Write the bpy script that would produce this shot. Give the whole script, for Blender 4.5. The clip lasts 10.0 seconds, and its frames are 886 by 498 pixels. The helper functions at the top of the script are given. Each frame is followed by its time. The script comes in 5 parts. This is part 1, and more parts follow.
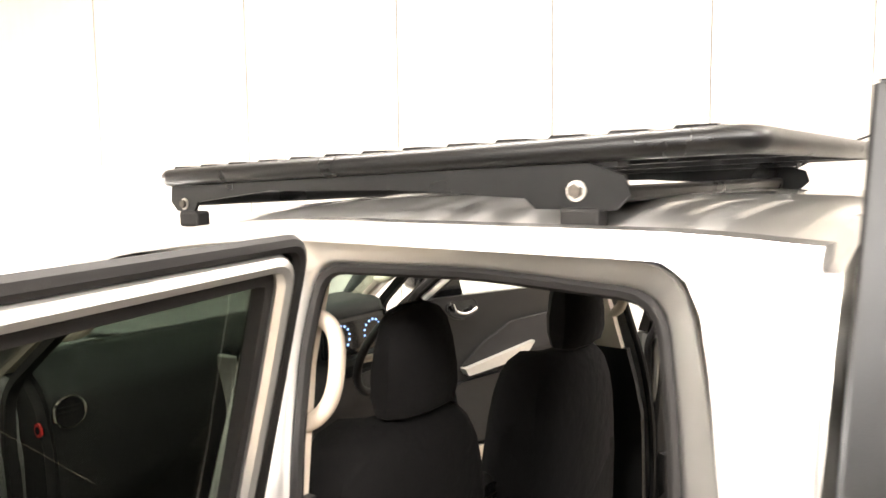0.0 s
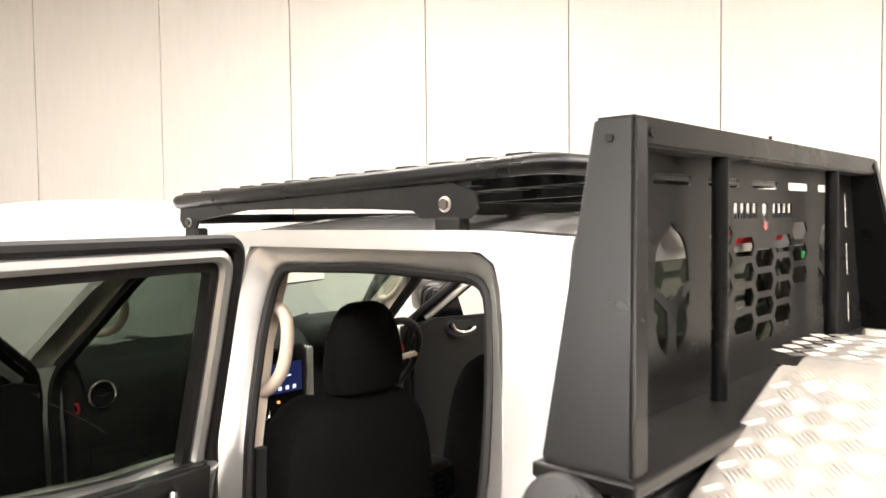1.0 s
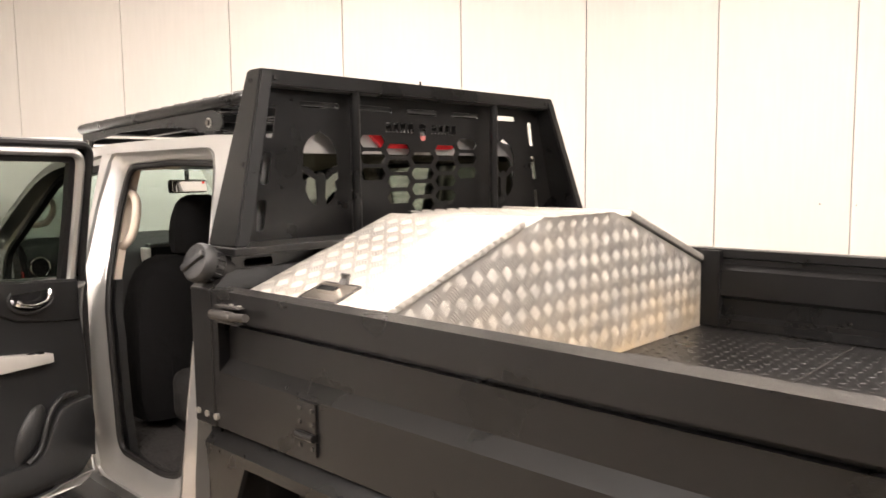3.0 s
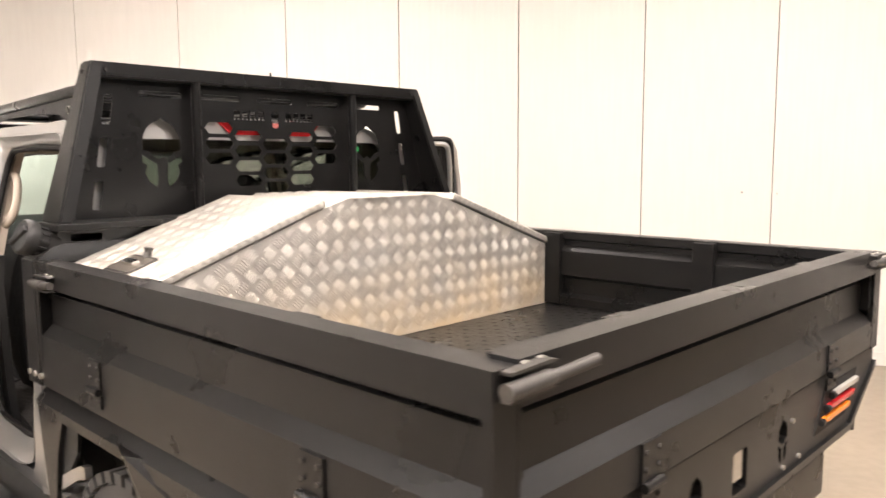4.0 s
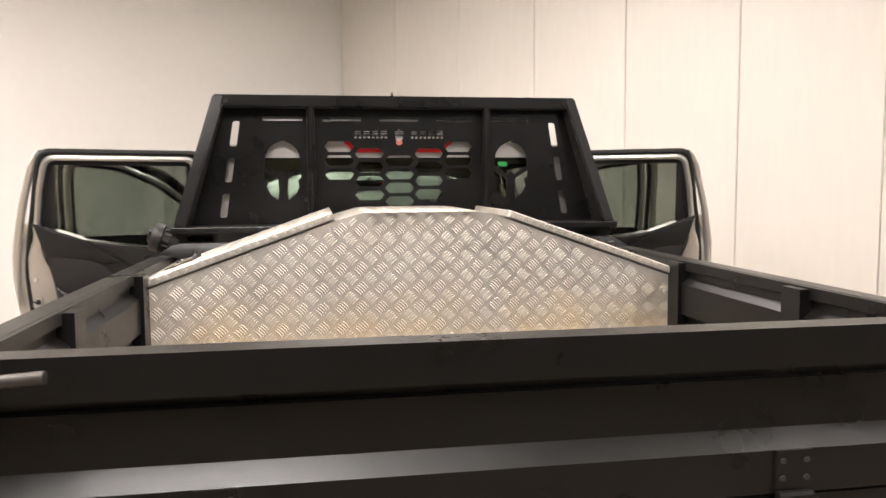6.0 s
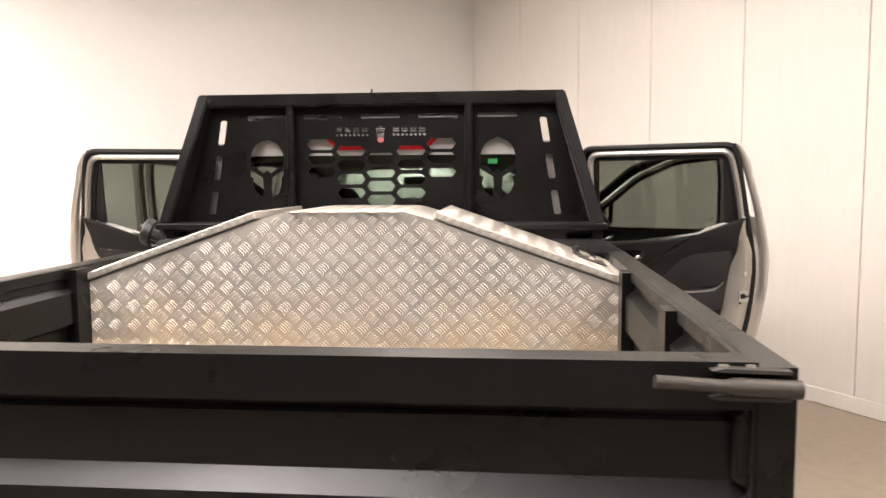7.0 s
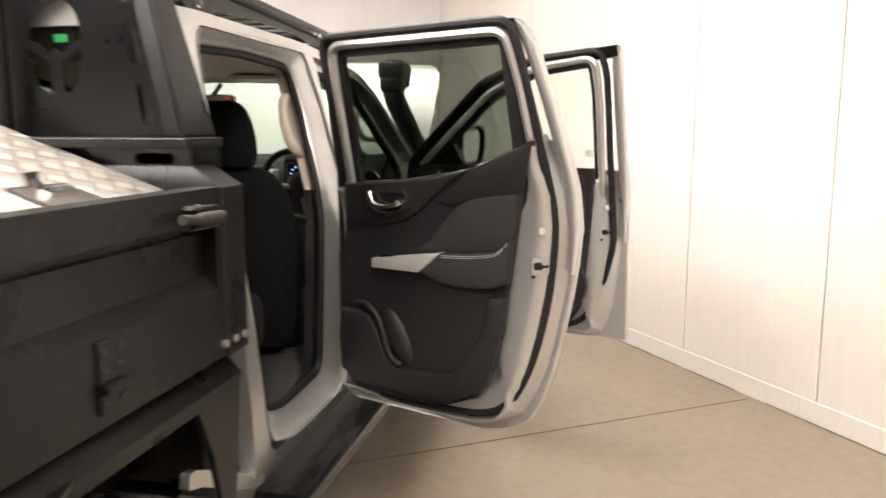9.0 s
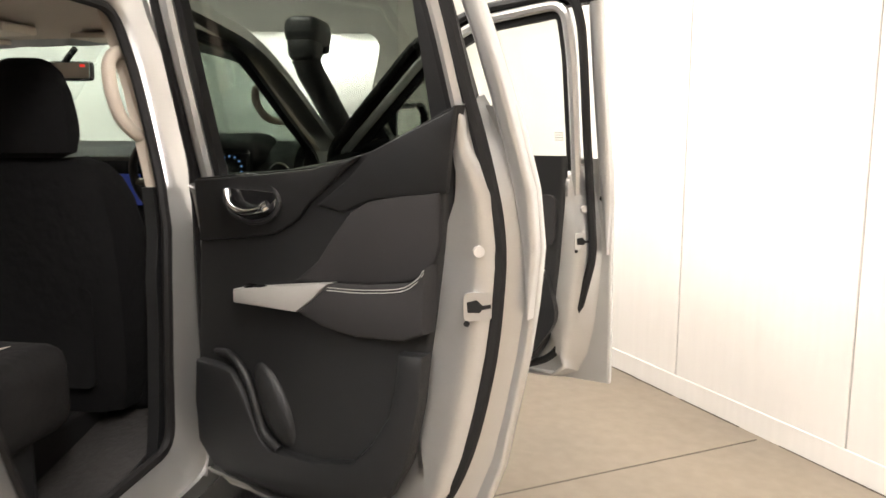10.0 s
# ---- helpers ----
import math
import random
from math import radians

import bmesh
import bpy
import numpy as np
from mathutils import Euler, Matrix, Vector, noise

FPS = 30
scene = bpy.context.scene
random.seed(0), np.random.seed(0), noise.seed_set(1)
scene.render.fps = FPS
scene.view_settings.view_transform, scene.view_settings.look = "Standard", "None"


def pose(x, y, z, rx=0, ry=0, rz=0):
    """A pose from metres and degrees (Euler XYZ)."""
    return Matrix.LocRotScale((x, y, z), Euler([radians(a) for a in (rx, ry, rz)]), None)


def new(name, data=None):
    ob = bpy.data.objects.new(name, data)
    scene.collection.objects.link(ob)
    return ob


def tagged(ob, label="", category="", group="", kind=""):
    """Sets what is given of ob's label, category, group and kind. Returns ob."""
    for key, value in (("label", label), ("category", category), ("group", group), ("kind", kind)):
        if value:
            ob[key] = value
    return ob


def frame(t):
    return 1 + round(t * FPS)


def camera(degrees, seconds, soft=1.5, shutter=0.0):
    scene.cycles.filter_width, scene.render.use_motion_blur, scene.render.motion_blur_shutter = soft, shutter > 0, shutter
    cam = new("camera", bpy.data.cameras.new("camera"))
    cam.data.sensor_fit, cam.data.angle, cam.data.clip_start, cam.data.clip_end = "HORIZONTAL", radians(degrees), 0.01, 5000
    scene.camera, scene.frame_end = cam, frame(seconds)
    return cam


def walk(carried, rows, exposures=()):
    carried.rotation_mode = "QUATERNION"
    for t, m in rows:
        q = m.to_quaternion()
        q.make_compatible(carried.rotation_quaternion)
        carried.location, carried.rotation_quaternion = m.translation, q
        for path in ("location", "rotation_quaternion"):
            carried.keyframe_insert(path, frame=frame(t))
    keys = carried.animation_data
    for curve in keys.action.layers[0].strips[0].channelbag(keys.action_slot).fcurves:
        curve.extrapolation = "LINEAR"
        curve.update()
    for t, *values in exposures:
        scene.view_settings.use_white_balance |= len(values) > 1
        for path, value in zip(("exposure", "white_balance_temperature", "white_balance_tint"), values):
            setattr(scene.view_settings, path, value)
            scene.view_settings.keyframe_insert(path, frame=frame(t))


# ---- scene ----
cam = camera(60.28, 10.0, soft=1.5, shutter=0.35)
ROWS = [
    (0, -0.0073, 0.0092, 1.9293, -5.70, 0.73, 36.82),
    (0.5, 0.2777, -0.0072, 1.9199, -3.47, 0.63, 40.21),
    (1, 0.5090, -0.0825, 1.8729, -2.46, 0.64, 42.25),
    (1.5, 0.8165, -0.1772, 1.7767, -2.09, 0.69, 43.34),
    (2, 1.1824, -0.1889, 1.7099, -2.54, 0.46, 43.54),
    (2.2, 1.3380, -0.1802, 1.7132, -3.15, 0.62, 43.60),
    (2.55, 1.5887, -0.2314, 1.6995, -4.06, 0.63, 43.50),
    (2.95, 1.8543, -0.3131, 1.7077, -5.41, 0.66, 43.20),
    (3.3, 2.0733, -0.2790, 1.7097, -6.09, 0.59, 43.23),
    (3.5, 2.2087, -0.2421, 1.6768, -5.78, 0.69, 43.08),
    (4, 2.5017, -0.0318, 1.6926, -6.48, 0.30, 43.86),
    (4.5, 2.6656, 0.3109, 1.7097, -6.59, 0.32, 48.50),
    (5, 2.8835, 0.6229, 1.6934, -5.79, 0.26, 57.75),
    (5.5, 3.0041, 0.9793, 1.6865, -5.44, 0.33, 69.79),
    (5.7, 3.0177, 1.1568, 1.6710, -5.11, 0.39, 74.59),
    (6.05, 3.0936, 1.4487, 1.6755, -4.96, 0.38, 81.86),
    (6.45, 3.1407, 1.8117, 1.6953, -5.06, 0.29, 88.05),
    (6.8, 3.0685, 2.1145, 1.6949, -5.15, 0.24, 92.55),
    (7, 2.9887, 2.2848, 1.6844, -5.29, 0.33, 95.34),
    (7.5, 2.7681, 2.6803, 1.6579, -5.15, 0.27, 101.30),
    (8, 2.4746, 3.0940, 1.6188, -5.75, 0.34, 104.62),
    (8.5, 2.0071, 3.3573, 1.5792, -7.85, 0.25, 104.55),
    (9, 1.5702, 3.5287, 1.5219, -8.76, -0.04, 101.32),
    (9.5, 1.1104, 3.5585, 1.4932, -9.25, -0.22, 98.92),
    (10, 0.6952, 3.5472, 1.4587, -9.11, 0.17, 99.71),
]
EXPOSURES = [(0.0, 1.0, 6600, 12), (0.5, 0.62, 6600, 12), (1.0, 0.34, 6500, 12), (1.5, 0.26, 6500, 14), (2.0, 0.14, 6700, 17), (3.5, 0.2, 6700, 16), (4.0, 0.13, 6700, 17), (4.5, -0.08, 6650, 15), (5.0, -0.26, 6500, 12), (5.5, -0.24, 6550, 13), (7.0, -0.08, 6700, 17), (7.5, -0.08, 6700, 17), (8.5, 0.2, 6700, 18), (9.0, 0.38, 6550, 15), (10.0, 0.63, 6350, 12)]
walk(cam, [(t, pose(x, y, z, 90 + pitch, roll, yaw)) for t, x, y, z, pitch, roll, yaw in ROWS], EXPOSURES)

# ---- room frame: s runs along the panelled wall, d into the room ----
ROOM_ANGLE = 33.04
CORNER = (-7.107, 1.749)
ROOM = pose(CORNER[0], CORNER[1], 0, 0, 0, ROOM_ANGLE)
ROOM_S, ROOM_D, ROOM_H = 26.0, 20.0, 4.8

# ---- world and lamps ----
world = bpy.data.worlds.new("world")
scene.world = world
world.use_nodes = True
world.node_tree.nodes["Background"].inputs[0].default_value = (1.0, 0.95, 0.88, 1)
world.node_tree.nodes["Background"].inputs[1].default_value = 0.005

LAMP_COLOUR = (1.0, 0.94, 0.875)
LAMPS = [(2.3, 7.2, 310), (5.4, 7.4, 165), (4.3, 2.6, 104), (9.2, 2.6, 112), (8.0, 6.1, 215), (14.0, 5.0, 130)]
UP_SHARE, DROP = 0.95, 0.9


# ---- materials ----
def nodes_of(name):
    m = bpy.data.materials.new(name)
    m.use_nodes = True
    return m, m.node_tree, m.node_tree.nodes["Principled BSDF"]


def surface(name, colour, rough=0.5, metal=0.0, vary=0.08, scale=3.0, grain=60.0, bump=0.0, bump_scale=400.0, rough_vary=0.08,
            coat=0.0, spec=0.5, stretch=(1, 1, 1), tint=None, piece=0.0, relief_depth=0.002):
    """A principled surface with colour and roughness that vary at two scales, and fine relief."""
    m, tree, bsdf = nodes_of(name)
    add, link = tree.nodes.new, tree.links.new
    coord = add("ShaderNodeTexCoord")
    mapping = add("ShaderNodeMapping")
    mapping.inputs["Scale"].default_value = stretch
    link(coord.outputs["Object"], mapping.inputs[0])
    big, small = add("ShaderNodeTexNoise"), add("ShaderNodeTexNoise")
    big.inputs["Scale"].default_value, small.inputs["Scale"].default_value = scale, grain
    big.inputs["Detail"].default_value = 5
    for n in (big, small):
        link(mapping.outputs[0], n.inputs["Vector"])
    both = add("ShaderNodeMath")
    both.operation = "MULTIPLY_ADD"
    both.inputs[1].default_value = 0.4
    link(small.outputs[0], both.inputs[0])
    part_big = add("ShaderNodeMath")
    part_big.operation = "MULTIPLY"
    part_big.inputs[1].default_value = 0.6
    link(big.outputs[0], part_big.inputs[0])
    link(part_big.outputs[0], both.inputs[2])
    ramp = add("ShaderNodeMapRange")
    ramp.inputs["From Min"].default_value, ramp.inputs["From Max"].default_value = 0.3, 0.7
    ramp.inputs["To Min"].default_value, ramp.inputs["To Max"].default_value = 0.0, 1.0
    link(both.outputs[0], ramp.inputs[0])
    mix = add("ShaderNodeMix")
    mix.data_type = "RGBA"
    low = tuple(c * (1 - vary) for c in colour)
    high = tint if tint else tuple(min(1.0, c * (1 + vary)) for c in colour)
    mix.inputs[6].default_value, mix.inputs[7].default_value = (*low, 1), (*high, 1)
    link(ramp.outputs[0], mix.inputs[0])
    colour_out = mix.outputs[2]
    if piece:
        info = add("ShaderNodeObjectInfo")
        hsv = add("ShaderNodeHueSaturation")
        span = add("ShaderNodeMapRange")
        span.inputs["To Min"].default_value, span.inputs["To Max"].default_value = 1 - piece, 1 + piece
        link(info.outputs["Random"], span.inputs[0])
        link(span.outputs[0], hsv.inputs["Value"])
        link(colour_out, hsv.inputs["Color"])
        colour_out = hsv.outputs[0]
    link(colour_out, bsdf.inputs["Base Color"])
    rr = add("ShaderNodeMapRange")
    rr.inputs["To Min"].default_value, rr.inputs["To Max"].default_value = max(0.02, rough - rough_vary), min(1.0, rough + rough_vary)
    link(big.outputs[0], rr.inputs[0])
    link(rr.outputs[0], bsdf.inputs["Roughness"])
    bsdf.inputs["Metallic"].default_value = metal
    bsdf.inputs["Coat Weight"].default_value = coat
    bsdf.inputs["Coat Roughness"].default_value = 0.08
    bsdf.inputs["Specular IOR Level"].default_value = spec
    if bump:
        fine = add("ShaderNodeTexNoise")
        fine.inputs["Scale"].default_value = bump_scale
        link(mapping.outputs[0], fine.inputs["Vector"])
        relief = add("ShaderNodeBump")
        relief.inputs["Strength"].default_value = bump
        relief.inputs["Distance"].default_value = relief_depth
        link(fine.outputs[0], relief.inputs["Height"])
        link(relief.outputs[0], bsdf.inputs["Normal"])
    return m


def dusty(name, colour, rough):
    """Bare metal with brown dust that clings in patches above the tray floor."""
    m = surface(name, colour, rough, metal=0.76, vary=0.12, scale=5.0, grain=70, rough_vary=0.12, bump=0.06, bump_scale=300)
    tree, bsdf = m.node_tree, m.node_tree.nodes["Principled BSDF"]
    add, link = tree.nodes.new, tree.links.new
    coord, split, low, patch, amount, mix = (add("ShaderNodeTexCoord"), add("ShaderNodeSeparateXYZ"), add("ShaderNodeMapRange"), add("ShaderNodeTexNoise"),
                                             add("ShaderNodeMath"), add("ShaderNodeMix"))
    link(coord.outputs["Object"], split.inputs[0])
    link(split.outputs["Z"], low.inputs[0])
    low.inputs["From Min"].default_value, low.inputs["From Max"].default_value = 1.36, 1.10
    low.inputs["To Min"].default_value, low.inputs["To Max"].default_value = 0.38, 1.55
    patch.inputs["Scale"].default_value = 7.0
    link(coord.outputs["Object"], patch.inputs["Vector"])
    amount.operation, amount.use_clamp = "MULTIPLY", True
    link(low.outputs[0], amount.inputs[0])
    link(patch.outputs[0], amount.inputs[1])
    mix.data_type = "RGBA"
    mix.inputs[7].default_value = (0.50, 0.39, 0.25, 1)
    old = bsdf.inputs["Base Color"].links[0].from_socket
    link(amount.outputs[0], mix.inputs[0])
    link(old, mix.inputs[6])
    link(mix.outputs[2], bsdf.inputs["Base Color"])
    bare = add("ShaderNodeMath")
    bare.operation = "MULTIPLY_ADD"
    bare.inputs[1].default_value, bare.inputs[2].default_value = -0.55, 0.80
    link(amount.outputs[0], bare.inputs[0])
    link(bare.outputs[0], bsdf.inputs["Metallic"])
    return m


def glass(name, colour, rough=0.0, see=0.85):
    """A thin pane: tinted see-through with a mirror-like gloss by Fresnel."""
    m, tree, bsdf = nodes_of(name)
    add, link = tree.nodes.new, tree.links.new
    clear, gloss, mix = add("ShaderNodeBsdfTransparent"), add("ShaderNodeBsdfGlossy"), add("ShaderNodeMixShader")
    facing, power, scaled = add("ShaderNodeLayerWeight"), add("ShaderNodeMath"), add("ShaderNodeMath")
    power.operation, scaled.operation = "POWER", "MULTIPLY_ADD"
    power.inputs[1].default_value, scaled.inputs[1].default_value, scaled.inputs[2].default_value = 4.0, 0.55, 0.03
    link(facing.outputs["Facing"], power.inputs[0])
    link(power.outputs[0], scaled.inputs[0])
    clear.inputs[0].default_value = (*colour, 1)
    gloss.inputs["Roughness"].default_value = rough
    link(scaled.outputs[0], mix.inputs[0])
    link(clear.outputs[0], mix.inputs[1])
    link(gloss.outputs[0], mix.inputs[2])
    link(mix.outputs[0], tree.nodes["Material Output"].inputs[0])
    return m


def glow(name, colour, strength):
    m, tree, bsdf = nodes_of(name)
    bsdf.inputs["Base Color"].default_value = (*colour, 1)
    bsdf.inputs["Emission Color"].default_value = (*colour, 1)
    bsdf.inputs["Emission Strength"].default_value = strength
    return m


WALL_PANEL = surface("wall_panel", (0.67, 0.65, 0.61), 0.42, vary=0.045, scale=0.8, grain=18, bump=0.05, bump_scale=60, piece=0.012, stretch=(1, 1, 0.15))
wave, bump = WALL_PANEL.node_tree.nodes.new("ShaderNodeTexWave"), WALL_PANEL.node_tree.nodes.new("ShaderNodeBump")
rib_coord = WALL_PANEL.node_tree.nodes.new("ShaderNodeTexCoord")
wave.inputs["Scale"].default_value, wave.inputs["Distortion"].default_value = 6.5, 0.4
bump.inputs["Strength"].default_value, bump.inputs["Distance"].default_value = 0.35, 0.0012
WALL_PANEL.node_tree.links.new(rib_coord.outputs["Object"], wave.inputs["Vector"])
WALL_PANEL.node_tree.links.new(wave.outputs["Fac"], bump.inputs["Height"])
WALL_PANEL.node_tree.links.new(bump.outputs[0], WALL_PANEL.node_tree.nodes["Principled BSDF"].inputs["Normal"])
WALL_PLAIN = surface("wall_plain", (0.70, 0.70, 0.69), 0.6, vary=0.03, scale=0.5, grain=12, bump=0.04, bump_scale=80)
CEILING_WHITE = surface("ceiling_white", (0.78, 0.765, 0.73), 0.8, vary=0.02, scale=0.5)
CONCRETE = surface("concrete", (0.238, 0.198, 0.150), 0.40, vary=0.19, scale=1.3, grain=14, bump=0.08, bump_scale=120, rough_vary=0.15)
JOINT_DARK = surface("joint_sealant", (0.10, 0.085, 0.07), 0.8)
GAP_GREY = surface("panel_joint", (0.25, 0.25, 0.245), 0.7)
SILVER = surface("silver_paint", (0.59, 0.59, 0.58), 0.34, metal=0.82, vary=0.02, grain=900, coat=1.0, rough_vary=0.04)
SILVER_INNER = surface("silver_inner_paint", (0.56, 0.56, 0.55), 0.33, metal=0.84, vary=0.04, grain=300, coat=0.8)
POWDER = surface("black_powdercoat", (0.0046, 0.0044, 0.0043), 0.30, vary=0.25, scale=6, grain=500, bump=0.16, bump_scale=700, rough_vary=0.10, spec=0.28)
POWDER.node_tree.nodes["Principled BSDF"].inputs["Specular Tint"].default_value = (0.93, 0.97, 1.0, 1)
dust = POWDER.node_tree.nodes["Principled BSDF"].inputs
dust["Sheen Weight"].default_value, dust["Sheen Roughness"].default_value, dust["Sheen Tint"].default_value = 0.065, 0.34, (0.95, 0.91, 0.86, 1)
RUBBER = surface("black_rubber", (0.0075, 0.007, 0.007), 0.6, vary=0.15, grain=200, bump=0.1, spec=0.3)
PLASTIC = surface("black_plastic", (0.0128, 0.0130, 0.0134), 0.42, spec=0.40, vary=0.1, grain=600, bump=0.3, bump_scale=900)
SATIN_BLACK = surface("satin_black_trim", (0.007, 0.0058, 0.0052), 0.5, vary=0.12, grain=300, spec=0.12)
DASH_PLASTIC = surface("soft_black_dash", (0.015, 0.0147, 0.0145), 0.6, vary=0.12, grain=700, bump=0.3, bump_scale=900, spec=0.3)
GLOSS_BLACK = surface("gloss_black", (0.008, 0.008, 0.0085), 0.20, vary=0.1, coat=0.35)
FABRIC = surface("black_fabric", (0.0038, 0.0038, 0.0041), 0.92, vary=0.35, scale=8, grain=500, bump=0.6, bump_scale=22, spec=0.22, relief_depth=0.008)
BENCH_CLOTH = surface("charcoal_seat_cloth", (0.0105, 0.0100, 0.0100), 0.9, vary=0.4, scale=9, grain=400, bump=0.6, bump_scale=26, spec=0.25, relief_depth=0.007)
TRIM_CLOTH = surface("grey_trim_cloth", (0.0145, 0.0130, 0.0132), 0.85, vary=0.12, scale=8, grain=700, bump=0.4, bump_scale=1100)
CARPET = surface("grey_carpet", (0.024, 0.022, 0.021), 0.95, vary=0.5, scale=7, grain=160, bump=0.7, bump_scale=40, relief_depth=0.01)
HEADLINER = surface("beige_headliner", (0.50, 0.45, 0.39), 0.9, vary=0.05, grain=400, bump=0.2)
BEIGE = surface("beige_plastic", (0.56, 0.49, 0.41), 0.55, vary=0.04, grain=300, bump=0.1)
CHROME = surface("chrome", (0.82, 0.81, 0.80), 0.12, metal=1.0, vary=0.02, rough_vary=0.03)
SATIN = surface("satin_silver_plastic", (0.62, 0.60, 0.57), 0.38, metal=0.5, vary=0.03)
ZINC = surface("zinc_steel", (0.62, 0.60, 0.56), 0.35, metal=0.9, vary=0.15, grain=90)
ALU = dusty("bare_aluminium", (0.44, 0.44, 0.425), 0.50)
ALU_BAR = dusty("polished_tread", (0.53, 0.53, 0.51), 0.42)
STEEL_ROUGH = surface("black_steel_handle", (0.042, 0.039, 0.036), 0.46, metal=0.35, vary=0.2, grain=80)
DISH_STEEL = surface("dull_bronze_steel", (0.32, 0.29, 0.25), 0.30, metal=0.9, vary=0.2, scale=25, grain=150)
LOCK_STEEL = surface("lock_steel", (0.11, 0.10, 0.088), 0.34, metal=0.9, vary=0.3, scale=30, grain=200)
TYRE = surface("tyre_rubber", (0.030, 0.029, 0.028), 0.75, vary=0.25, scale=9, grain=150, bump=0.3)
RED_LENS = surface("red_lens", (0.62, 0.025, 0.03), 0.15, vary=0.06, coat=0.6)
AMBER_LENS = surface("amber_lens", (0.85, 0.25, 0.02), 0.18, vary=0.06, coat=0.6)
CLEAR_LENS = surface("clear_lens", (0.50, 0.48, 0.45), 0.15, vary=0.06, coat=0.6)
GREEN_TAPE = surface("green_sticker", (0.015, 0.26, 0.07), 0.4, vary=0.05)
FADED_RED = surface("faded_red_print", (0.34, 0.10, 0.09), 0.45, vary=0.12)
RED_LABEL = surface("red_label", (0.65, 0.03, 0.03), 0.4, vary=0.05)
WHITE_LABEL = surface("white_label", (0.75, 0.74, 0.7), 0.5, vary=0.03)
CLEAR_GLASS = glass("clear_glass", (0.93, 0.96, 0.94))
SCREEN_GLASS = glass("green_tinted_glass", (0.72, 0.79, 0.75))
PRIVACY_GLASS = glass("tinted_glass", (0.41, 0.435, 0.405))
SCREEN_BLUE = glow("screen_blue", (0.008, 0.018, 0.11), 0.36)
GAUGE_BLUE = glow("gauge_blue", (0.25, 0.45, 0.9), 1.3)
ICON_WHITE = glow("icon_white", (0.8, 0.85, 1.0), 0.9)
ORANGE_GLOW = glow("button_glow", (0.9, 0.35, 0.08), 1.0)
RED_GLOW = glow("red_display", (0.5, 0.03, 0.02), 0.7)
LAMP_GLOW = glow("lamp_diffuser", LAMP_COLOUR, 6.0)
MIRROR = surface("mirror_glass", (0.86, 0.88, 0.87), 0.02, metal=1.0, vary=0.01, rough_vary=0.0)


# ---- mesh helpers ----
def part(name, bm, material, parent=None, label="", smooth=False, kind=""):
    """Links a bmesh as one mesh object, under a thing or a part."""
    bmesh.ops.recalc_face_normals(bm, faces=bm.faces)
    me = bpy.data.meshes.new(name)
    bm.to_mesh(me)
    bm.free()
    me.materials.append(material)
    if smooth:
        for p in me.polygons:
            p.use_smooth = True
        me.set_sharp_from_angle(angle=radians(38))
    ob = new(name, me)
    if parent:
        ob.parent = parent
    if label:
        ob["label"] = label
    if kind:
        ob["kind"] = kind
    return ob


def block(bm, x0, x1, y0, y1, z0, z1, bevel=0.0, seg=2):
    g = bmesh.ops.create_cube(bm, size=1.0, matrix=Matrix.Translation(((x0 + x1) / 2, (y0 + y1) / 2, (z0 + z1) / 2)) @ Matrix.Diagonal((x1 - x0, y1 - y0, z1 - z0, 1)))
    if bevel:
        edges = list({e for v in g["verts"] for e in v.link_edges})
        bmesh.ops.bevel(bm, geom=edges, offset=bevel, segments=seg, affect="EDGES", profile=0.5)
    return bm


def boxed(x0, x1, y0, y1, z0, z1, bevel=0.0, seg=2):
    return block(bmesh.new(), x0, x1, y0, y1, z0, z1, bevel, seg)


def rings(bm, loops, closed=True, caps=True):
    """Skins a row of point loops; closed: each loop is a ring."""
    made = [[bm.verts.new(p) for p in loop] for loop in loops]
    n = len(made[0])
    for a, b in zip(made, made[1:]):
        for i in range(n if closed else n - 1):
            j = (i + 1) % n
            bm.faces.new((a[i], a[j], b[j], b[i]))
    if caps and closed:
        bm.faces.new(made[0])
        bm.faces.new(made[-1])
    return bm


def tube(bm, path, r, seg=12, caps=True):
    """A round tube along a path of points; r: one radius or one for each point."""
    path = [Vector(p) for p in path]
    rs = r if isinstance(r, (list, tuple)) else [r] * len(path)
    loops, side = [], None
    for i, p in enumerate(path):
        way = (path[min(i + 1, len(path) - 1)] - path[max(i - 1, 0)]).normalized()
        if side is None:
            side = way.cross(Vector((0, 0, 1)) if abs(way.z) < 0.9 else Vector((1, 0, 0))).normalized()
        side = (side - way * side.dot(way)).normalized()
        up = way.cross(side)
        loops.append([p + rs[i] * (math.cos(a) * side + math.sin(a) * up) for a in [2 * math.pi * k / seg for k in range(seg)]])
    return rings(bm, loops, True, caps)


def curve(points, steps=6):
    """A smooth path through the points (Catmull-Rom)."""
    pts = [Vector(p) for p in points]
    pts = [2 * pts[0] - pts[1]] + pts + [2 * pts[-1] - pts[-2]]
    out = []
    for i in range(1, len(pts) - 2):
        a, b, c, d = pts[i - 1:i + 3]
        for k in range(steps):
            t = k / steps
            out.append(0.5 * (2 * b + (c - a) * t + (2 * a - 5 * b + 4 * c - d) * t * t + (3 * b - a - 3 * c + d) * t ** 3))
    return out + [pts[-2]]


